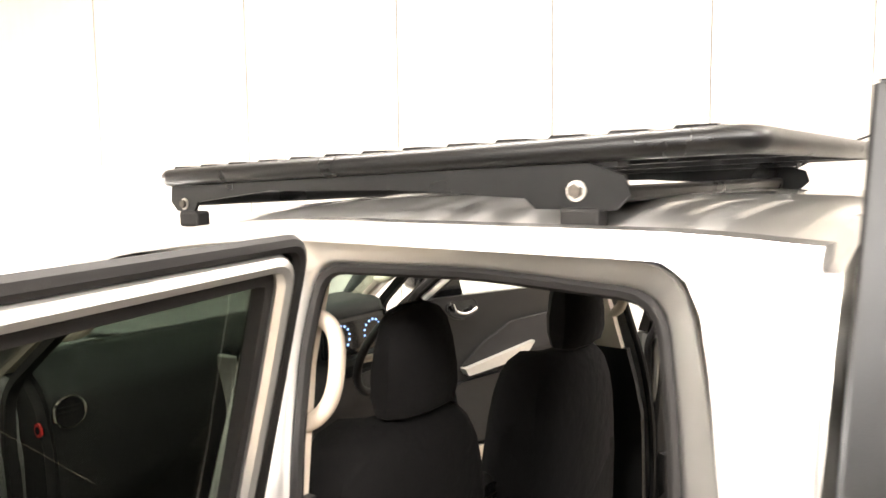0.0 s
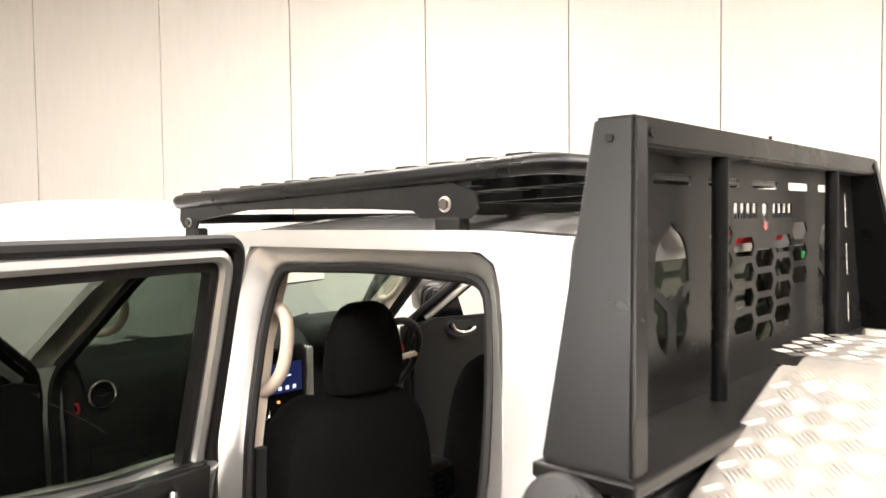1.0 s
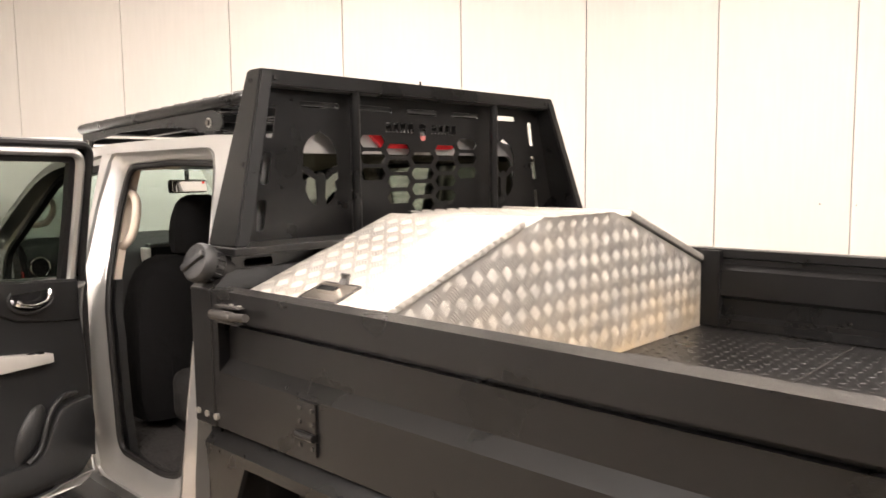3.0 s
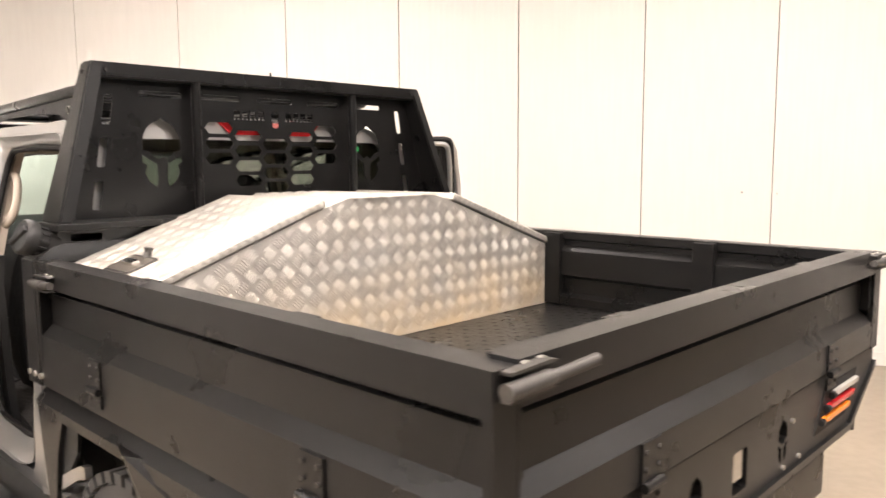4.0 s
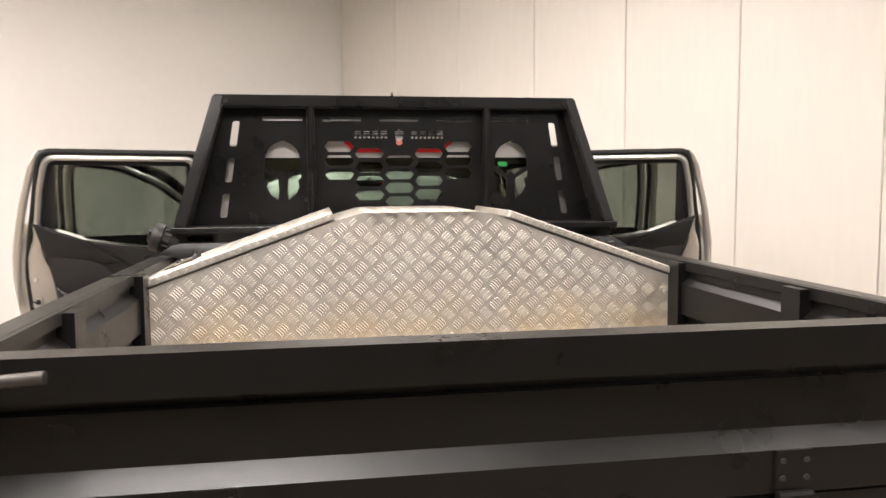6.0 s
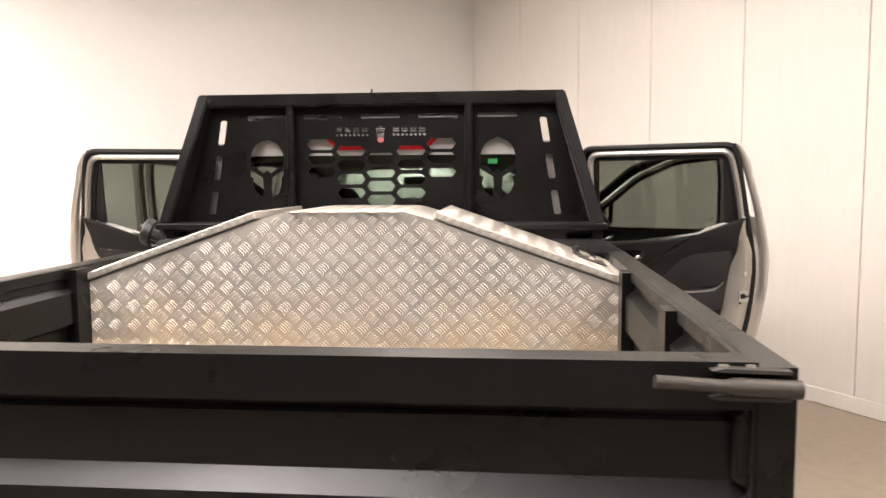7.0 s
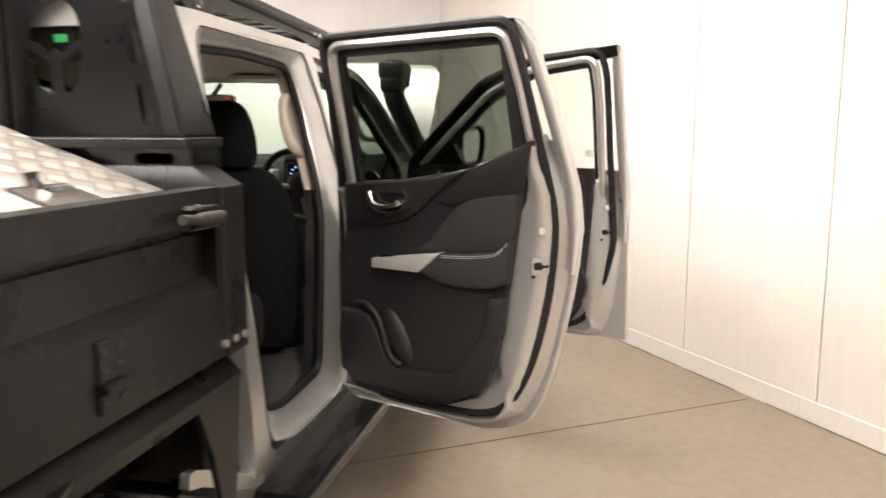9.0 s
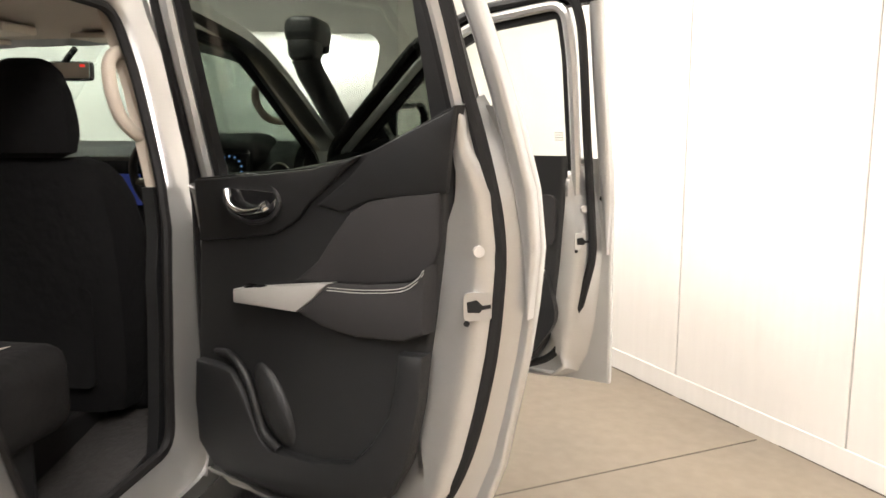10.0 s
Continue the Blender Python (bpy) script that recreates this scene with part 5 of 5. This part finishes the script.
def helmet(cy, cz, k=1.0, kz=0.0):
    """Three cut-outs that together read as a plain helmet shape."""
    kz = kz or k
    dome = [(cy + k * 0.070 * math.cos(t), cz + kz * (0.045 + 0.085 * math.sin(t))) for t in [math.pi * i / 14 for i in range(15)]]
    dome[7] = (cy, cz + kz * 0.142)
    dome += [(cy - k * 0.072, cz + kz * 0.015), (cy - k * 0.045, cz + kz * 0.005), (cy - k * 0.018, cz - kz * 0.022), (cy, cz - kz * 0.008), (cy + k * 0.018, cz - kz * 0.022), (cy + k * 0.045, cz + kz * 0.005), (cy + k * 0.072, cz + kz * 0.015)]
    cheeks = [[(cy + m * k * a, cz + kz * b) for a, b in ((0.073, -0.005), (0.020, -0.042), (0.016, -0.10), (0.022, -0.135), (0.050, -0.112), (0.066, -0.075), (0.058, -0.045), (0.074, -0.035))] for m in (-1, 1)]
    return [dome] + cheeks
skirt = [(-0.965, 1.088), (0.965, 1.088), (0.965, 1.045), (0.722, 0.893), (-0.722, 0.893), (-0.965, 1.045)]
slot = round_corners([(-0.115, 0.93), (-0.035, 0.93), (-0.035, 1.03), (-0.115, 1.03)], 0.012)
bm = prism(bmesh.new(), skirt, lambda u, v, w: (w, u, v), REAR - 0.03, REAR - 0.008, helmet(0.19, 0.978, 0.42) + [slot] + helmet(-0.30, 0.978, 0.42))
rear_skirt = vpart("rear_skirt", bm, POWDER, tray, "black rear skirt plate with cut-outs")
part("skirt_lip", prism(bmesh.new(), [(-0.722, 0.893), (0.722, 0.893), (0.965, 1.045), (0.965, 1.03), (0.727, 0.873), (-0.727, 0.873), (-0.965, 1.03), (-0.965, 1.045)], lambda u, v, w: (w, u, v), REAR - 0.075, REAR + 0.004), POWDER, rear_skirt)
part("lock_plate", boxed(REAR - 0.028, REAR - 0.012, -0.10, -0.05, 0.955, 1.035, 0.004), ZINC, rear_skirt, "bright latch behind the cut-out")
for v in (0.245, 0.30, 0.19):
    part("bolt", disc(bmesh.new(), (REAR - 0.004, v, 1.02 if v == 0.245 else 0.91), (1, 0, 0), 0.007, 0.008, 8), ZINC, rear_skirt)
for s in (-1, 1):
    cluster = vpart("tail_lamp", prism(bmesh.new(), [(s * 0.42, 0.93), (s * 0.69, 0.93), (s * 0.79, 1.055), (s * 0.50, 1.055)], lambda u, v, w: (w, u, v), REAR - 0.008, REAR - 0.005), RUBBER, tray, "stacked strip tail lamp")
    for k, (mat, lab) in enumerate(((CLEAR_LENS, "clear strip lens"), (RED_LENS, "red strip lens"), (AMBER_LENS, "amber strip lens"))):
        a0, a1, z = 0.552 - 0.040 * k, 0.764 - 0.037 * k, 1.025 - 0.0305 * k
        bm = prism(bmesh.new(), round_corners([(s * a0, z - 0.007), (s * a1, z - 0.007), (s * (a1 + 0.007), z + 0.007), (s * (a0 + 0.007), z + 0.007)], 0.003), lambda u, v, w: (w, u, v), REAR - 0.005, REAR + 0.008)
        part("lens", bm, mat, cluster, lab)
        part("lamp_end", disc(bmesh.new(), (REAR + 0.003, s * (a0 - 0.012), z - 0.002), (0, 1, 0), 0.010, 0.02, 10), RUBBER, cluster)
vpart("tail_beam", block(bmesh.new(), 1.62, 1.80, -0.60, 0.60, 0.70, 0.84, 0.01), POWDER, tray)

# ---- headboard ----
hb = thing("headboard", (-0.08, 0, 1.10), "black steel headboard with cut-out plate and upright bars", "headboard")
HT, HB = 2.028, 1.508
WT, WB = 0.742, 0.896


def upright(s):
    bm = bmesh.new()
    loops = []
    for z, w, xr in ((HB, WB, 0.012), (HT, WT, -0.067)):
        loops.append([(-0.142, s * w, z), (xr, s * w, z), (xr, s * (w - 0.048), z), (-0.142, s * (w - 0.048), z)])
    rings(bm, loops)
    bmesh.ops.bevel(bm, geom=bm.edges[:], offset=0.006, segments=2, affect="EDGES")
    ob = vpart("upright", bm, POWDER, hb, smooth=True)
    part("bolt", disc(bmesh.new(), (-0.067, s * (WT - 0.050), HT - 0.024), (1, 0, 0), 0.009, 0.012, 10), RUBBER, ob, "dark round hole in the frame corner")
    part("bolt", disc(bmesh.new(), (-0.105, s * (WT + 0.001 + 0.009), HT - 0.035), (0, 1, 0), 0.007, 0.01, 10), RUBBER, ob)


for s in (-1, 1):
    upright(s)
    vpart("round_bar", tube(bmesh.new(), [(-0.088, s * 0.364, HB - 0.01), (-0.088, s * 0.364, HT - 0.045)], 0.0165, 16), POWDER, hb, smooth=True)
bm = prism(bmesh.new(), [(-WT, HT), (WT, HT), (WT - 0.012, HT - 0.048), (-WT + 0.012, HT - 0.048)], lambda u, v, w: (w, u, v), -0.141, -0.066)
bmesh.ops.bevel(bm, geom=bm.edges[:], offset=0.005, segments=2, affect="EDGES")
vpart("top_rail", bm, POWDER, hb, smooth=True)
inside = lambda z, gap: WB + (WT - WB) * (z - HB) / (HT - HB) - gap
holes = []
for c in (-0.477, -0.238, 0.0, 0.238, 0.477):
    holes.append(round_corners([(c - 0.081, 1.927), (c + 0.081, 1.927), (c + 0.081, 1.947), (c - 0.081, 1.947)], 0.010, 3))
for s in (-1, 1):
    for z0, z1 in ((1.826, 1.928), (1.682, 1.782), (1.538, 1.635)):
        line = lambda z: 0.668 + (1.877 - z) * 0.16
        pts = [(s * (line(z0) - 0.014), z0), (s * (line(z0) + 0.014), z0), (s * (line(z1) + 0.014), z1), (s * (line(z1) - 0.014), z1)]
        holes.append(round_corners(pts if s > 0 else pts[::-1], 0.010, 3))
    holes += helmet(s * 0.480, 1.729, 1.0, 0.895)
for col, zs in ((0.0, (1.768, 1.711, 1.654, 1.597)), (0.125, (1.797, 1.740, 1.683, 1.626)), (0.250, (1.826, 1.769, 1.712))):
    for z in zs:
        for c in ((0.0,) if col == 0 else (-col, col)):
            holes.append([(c - 0.060, z), (c - 0.043, z - 0.0215), (c + 0.043, z - 0.0215), (c + 0.060, z), (c + 0.043, z + 0.0215), (c - 0.043, z + 0.0215)])
for k in range(10):
    c = (-0.172 + 0.036 * k) if k < 4 else (-0.152 + 0.036 * k)
    if abs(c) > 0.03:
        z0, z1 = 1.860, 1.894
        holes.append([(c - 0.0145, z0), (c - 0.004, z0), (c - 0.002, z0 + 0.012), (c + 0.003, z0 + 0.012), (c + 0.004, z0), (c + 0.0145, z0), (c + 0.012, z1), (c - 0.012, z1)])
holes.append([(-0.014, 1.856), (0.0, 1.846), (0.014, 1.856), (0.019, 1.890), (0.0, 1.898), (-0.019, 1.890)])
plate = [(-inside(HB, 0.045), HB), (inside(HB, 0.045), HB), (inside(HT - 0.045, 0.045), HT - 0.045), (-inside(HT - 0.045, 0.045), HT - 0.045)]
vpart("cutout_plate", prism(bmesh.new(), plate, lambda u, v, w: (w, u, v), -0.136, -0.131, holes), POWDER, hb, "black sheet with slots, honeycomb and helmet-shaped cut-outs")
vpart("emblem", prism(bmesh.new(), [(-0.013, 1.838), (-0.003, 1.832), (0.003, 1.832), (0.013, 1.838), (0.013, 1.852), (0.004, 1.850), (-0.004, 1.850), (-0.013, 1.852)], lambda u, v, w: (w, u, v), -0.131, -0.1295), FADED_RED, hb, "small red emblem")
vpart("green_sticker", block(bmesh.new(), -0.186, -0.184, 0.438, 0.476, 1.744, 1.764), GREEN_TAPE, hb, "small green sticker")
# base shelf and lower part down to the tray floor
bm = block(bmesh.new(), -0.15, 0.02, -0.905, 0.905, 1.485, 1.508, 0.004)
vpart("base_shelf", bm, POWDER, hb)
front_holes = [round_corners([(s * 0.80 - 0.05, 1.448), (s * 0.80 + 0.05, 1.448), (s * 0.80 + 0.05, 1.472), (s * 0.80 - 0.05, 1.472)], 0.010, 3) for s in (-1, 1)]
vpart("lower_plate", prism(bmesh.new(), [(-0.89, 1.30), (0.89, 1.30), (0.89, 1.485), (-0.89, 1.485)], lambda u, v, w: (w, u, v), -0.03, -0.024, front_holes), POWDER, hb)
vpart("lower_plate", block(bmesh.new(), -0.145, -0.140, -0.90, 0.90, 1.05, 1.487), POWDER, hb)
for s in (-1, 1):
    vpart("corner_post", block(bmesh.new(), -0.112, -0.004, s * 0.938 - 0.034, s * 0.938 + 0.034, 1.006, 1.40, 0.006), POWDER, hb)
bm = rings(bmesh.new(), [[(x0, -w, z), (x1, -w, z), (x1, w, z), (x0, w, z)] for x0, x1, w, z in ((-0.112, -0.020, 0.895, 1.444), (-0.113, -0.018, 0.902, 1.440), (-0.116, 0.0, 0.968, 1.398), (-0.116, 0.001, 0.9705, 1.390))])
vpart("base_cover", bm, POWDER, hb, "sloping black cover below the shelf", smooth=True)
# filler cap on the left corner: cap with a grip bar, ribbed collar
CAP, AXIS = Vector((-0.058, -0.968, 1.468)), Vector((0.10, -1, 0.36)).normalized()
turned = Matrix.Translation(CAP) @ AXIS.to_track_quat("Z", "Y").to_matrix().to_4x4()
rim = [(0.040, -0.022), (0.055, -0.018), (0.057, 0.0), (0.056, 0.012), (0.050, 0.020), (0.030, 0.023), (0.004, 0.024)]
bm = rings(bmesh.new(), [[turned @ Vector((r * math.cos(t), r * math.sin(t), h)) for t in [2 * math.pi * k / 28 for k in range(28)]] for r, h in rim])
cap = vpart("filler_cap", bm, PLASTIC, hb, "round black filler cap", smooth=True)
bm = block(bmesh.new(), -0.046, 0.046, -0.011, 0.011, 0.018, 0.034, 0.006)
bmesh.ops.transform(bm, matrix=turned @ Matrix.Rotation(radians(35), 4, "Z"), verts=bm.verts)
part("grip_bar", bm, PLASTIC, cap, smooth=True)
bm = rings(bmesh.new(), [[turned @ Vector((r * math.cos(t), r * math.sin(t), h)) for t in [2 * math.pi * k / 24 for k in range(24)]] for r, h in ((0.043, -0.018), (0.044, -0.05), (0.048, -0.052), (0.048, -0.085))])
collar = part("collar", bm, RUBBER, cap, smooth=True)
for k in range(12):
    bm = block(bmesh.new(), 0.041, 0.049, -0.005, 0.005, -0.050, -0.026, 0.001, 1)
    bmesh.ops.transform(bm, matrix=turned @ Matrix.Rotation(2 * math.pi * k / 12, 4, "Z"), verts=bm.verts)
    part("grip_rib", bm, PLASTIC, cap)
bm = tube(bmesh.new(), curve([(-0.06, -0.93, 1.43), (-0.04, -0.96, 1.45), (-0.035, -0.965, 1.475)], 4), 0.016, 10)
part("breather_hose", bm, RUBBER, cap, smooth=True)
vpart("aerial_stud", tube(bmesh.new(), [(-0.11, -0.03, HT), (-0.11, -0.03, HT + 0.018)], 0.004, 8), RUBBER, hb)

# ---- aluminium tool box ----
BX0, BX1, BZ = 0.015, 0.564, DECK + 0.002
box_thing = thing("tool_box", ((BX0 + BX1) / 2, 0, BZ), "bright aluminium tread-plate tool box with two sloping lids", "tool box")
face = [(-0.893, BZ), (0.893, BZ), (0.893, 1.339), (0.300, 1.548), (0.195, 1.578), (-0.195, 1.578), (-0.300, 1.548), (-0.893, 1.339)]
body = vpart("box_body", prism(bmesh.new(), face, lambda u, v, w: (w, u, v), BX0, BX1), ALU, box_thing, "tread-plate box body")


def tread(place, inside_test, u0, u1, v0, v1, p=0.065, u_at=-0.499, v_at=1.424):
    """Raised five-bar tread over a sheet, in diamonds that alternate; place(u, v, w): along, up, out of the sheet."""
    bm = bmesh.new()
    first_u, first_v = math.floor((u0 - u_at) / p) * p + u_at, math.floor((v0 - v_at) / p) * p + v_at
    for i in range(2 * int((u1 - u0) / p + 2)):
        for j in range(2 * int((v1 - v0) / p + 2)):
            if (i + j) % 2:
                continue
            cu, cv = first_u + p / 2 * i, first_v + p / 2 * j
            a = radians(-45 if i % 2 else 45)
            ca, sa = math.cos(a), math.sin(a)
            for k in (-2, -1, 0, 1, 2):
                n = k * p * 0.128
                half = p * (0.315 - 0.012 * abs(k))
                ends = [(cu + ca * h - sa * n, cv + sa * h + ca * n) for h in (-half, half)]
                if not all(inside_test(*e) for e in ends):
                    continue
                pts = []
                for h, q, w in ((-half, 0, 0), (-half * 0.4, -0.0031, 0), (half * 0.4, -0.0031, 0), (half, 0, 0), (half * 0.4, 0.0031, 0), (-half * 0.4, 0.0031, 0), (-half * 0.6, 0, 0.0014), (half * 0.6, 0, 0.0014)):
                    m = n + q + 0.0028 * (1 - (h / half) ** 2)
                    pts.append(bm.verts.new(place(cu + ca * h - sa * m, cv + sa * h + ca * m, w)))
                for f in ((0, 1, 6), (1, 2, 7, 6), (2, 3, 7), (3, 4, 7), (4, 5, 6, 7), (5, 0, 6)):
                    bm.faces.new([pts[q] for q in f])
    return bm


def in_face(u, v):
    u = abs(u)
    top = 1.578 if u < 0.195 else (1.578 - (u - 0.195) * 0.286 if u < 0.300 else 1.548 - (u - 0.300) * 0.3524)
    return u < 0.888 and BZ + 0.004 < v < top - 0.006


part("tread_bar", tread(lambda u, v, w: (BX1 + w, u, v), in_face, -0.895, 0.895, BZ, 1.58), ALU_BAR, body, kind="stuff")
part("tread_bar", tread(lambda u, v, w: (u, v, 1.578 + w), lambda u, v: abs(v) < 0.19, BX0, BX1 - 0.005, -0.2, 0.2), ALU_BAR, body, kind="stuff")
for s in (-1, 1):
    a, b = Vector((0.902, 1.3445)), Vector((0.290, 1.5605))
    way = (b - a).normalized()
    nor = Vector((way.y, -way.x))
    nor = nor if nor.y > 0 else -nor
    length = (b - a).length
    lid_place = lambda u, v, w, s=s, a=a, way=way, nor=nor: (u, s * (a + way * v + nor * w).x, (a + way * v + nor * w).y)
    bm = prism(bmesh.new(), round_corners([(BX0 - 0.012, -0.006), (BX1 + 0.010, -0.006), (BX1 + 0.010, length), (BX0 - 0.012, length)], 0.012, 3), lid_place, -0.004, 0.022)
    bmesh.ops.bevel(bm, geom=[e for e in bm.edges], offset=0.004, segments=1, affect="EDGES")
    lid = vpart("lid", bm, ALU, box_thing, "sloping tread-plate lid")
    part("tread_bar", tread(lambda u, v, w, f=lid_place: f(u, v, 0.022 + w), lambda u, v, n=length: BX0 - 0.004 < u < BX1 + 0.002 and 0.004 < v < n - 0.006, BX0 - 0.01, BX1 + 0.01, 0.0, length), ALU_BAR, lid, kind="stuff")
    part("tread_bar", tread(lambda u, v, w, f=lid_place: f(BX1 + 0.010 + w, u, v), lambda u, v, n=length: 0.0 < u < n and -0.003 < v < 0.021, 0.0, length, -0.006, 0.03, 0.030, 0.0, 0.009), ALU_BAR, lid, kind="stuff")
    # recessed T-lock
    c = 0.105
    plate = prism(bmesh.new(), round_corners([(0.238, c - 0.052), (0.398, c - 0.052), (0.398, c + 0.052), (0.238, c + 0.052)], 0.012), lid_place, 0.022, 0.0262)
    lock = part("lock_plate", plate, STEEL_ROUGH, lid, "recessed metal lock plate")
    dish = prism(bmesh.new(), round_corners([(0.247, c - 0.043), (0.389, c - 0.043), (0.389, c + 0.043), (0.247, c + 0.043)], 0.01), lid_place, 0.0262, 0.0272)
    part("lock_dish", dish, DISH_STEEL, lid, "dull pressed lock dish")
    bm = prism(bmesh.new(), round_corners([(0.278, c - 0.012), (0.358, c - 0.012), (0.358, c + 0.012), (0.278, c + 0.012)], 0.006), lid_place, 0.0272, 0.038)
    part("lock_handle", bm, CHROME, lid, "folding lock handle")
    bm = tube(bmesh.new(), [lid_place(0.318, c + 0.050, 0.022), lid_place(0.320, c + 0.060, 0.036), lid_place(0.321, c + 0.066, 0.048)], [0.016, 0.011, 0.014], 10)
    part("key_knob", bm, STEEL_ROUGH, lid, "small dark key knob")

# ---- roof rack ----
rack = thing("roof_rack", (-1.03, 0, 1.85), "black flat-platform roof rack of tube and slats", "roof rack")
FX, RX, RY = -1.697, -0.305, 0.632
level = lambda x: 1.924 + (x - FX) * 0.034
corner = 0.055
path = []
for cx, cy, a0 in ((RX - corner, RY - corner, 0), (FX + corner, RY - corner, 90), (FX + corner, -RY + corner, 180), (RX - corner, -RY + corner, 270)):
    for k in range(7):
        a = radians(a0 + 15 * k)
        x = cx + corner * math.cos(a)
        path.append((x, cy + corner * math.sin(a), level(x)))
vpart("perimeter_tube", tube(bmesh.new(), path + [path[0]], 0.021, 12, False), POWDER, rack, smooth=True)
N = 13
for k in range(N):
    x = FX + 0.075 + (RX - FX - 0.15) * k / (N - 1)
    bm = bmesh.new()
    z = level(x) + 0.008
    prism(bm, [(x - 0.036, z), (x + 0.036, z), (x + 0.036, z + 0.012), (x + 0.030, z + 0.018), (x - 0.030, z + 0.018), (x - 0.036, z + 0.012)], lambda u, v, w: (u, w, v), -RY + 0.012, RY - 0.012)
    slat = vpart("slat", bm, POWDER, rack)
for y in (-0.30, 0.30):
    bm = rings(bmesh.new(), [[(x, y - 0.02, level(x) - 0.02), (x, y + 0.02, level(x) - 0.02), (x, y + 0.02, level(x) + 0.015), (x, y - 0.02, level(x) + 0.015)] for x in (FX + 0.02, RX - 0.02)])
    vpart("under_beam", bm, POWDER, rack)
for s in (-1, 1):
    edge = [(-1.655, 1.905), (-1.66, 1.868), (-1.635, 1.845), (-1.57, 1.845), (-1.555, 1.868), (-1.30, 1.895), (-0.95, 1.898), (-0.66, 1.885), (-0.64, 1.868), (-0.50, 1.868), (-0.475, 1.892), (-0.485, 1.922), (-0.55, 1.944), (-1.10, 1.922), (-1.50, 1.908)]
    bm = prism(bmesh.new(), edge, lambda u, v, w: (u, s * w, v), 0.622, 0.630)
    prism(bm, [(-1.60, 1.90), (-0.50, 1.935), (-0.50, 1.945), (-1.60, 1.912)], lambda u, v, w: (u, s * w, v), 0.58, 0.622)
    bracket = vpart("side_bracket", bm, POWDER, rack, "black folded mounting rail")
    for bx, bz in ((-1.605, 1.863), (-0.565, 1.898)):
        part("bolt", disc(bmesh.new(), (bx, s * 0.634, bz), (0, 1, 0), 0.012 if bx > -1 else 0.010, 0.012, 6), LOCK_STEEL, bracket, "bright bolt head")
        part("washer", disc(bmesh.new(), (bx, s * 0.631, bz), (0, 1, 0), 0.017 if bx > -1 else 0.014, 0.004, 16), ZINC, bracket)
    for fx, fz in ((-1.60, 1.812), (-0.57, 1.838)):
        bm = block(bmesh.new(), fx - 0.024, fx + 0.046, s * 0.612 - 0.024, s * 0.612 + 0.016, fz - 0.004, fz + 0.034, 0.007)
        part("mounting_foot", bm, RUBBER, bracket, "black rubber-footed clamp")
for x, z in ((-1.60, 1.872), (-0.57, 1.888)):
    vpart("cross_bar", block(bmesh.new(), x - 0.03, x + 0.03, -0.61, 0.61, z - 0.014, z + 0.014, 0.008), POWDER, rack)
vpart("aerial_cable", tube(bmesh.new(), curve([(-0.525, 0.63, 1.925), (-0.44, 0.635, 1.968), (-0.317, 0.63, 2.019), (-0.20, 0.58, 2.04), (-0.11, 0.50, 2.02)], 5), 0.004, 6), RUBBER, rack, "thin black cable to the headboard", smooth=True)
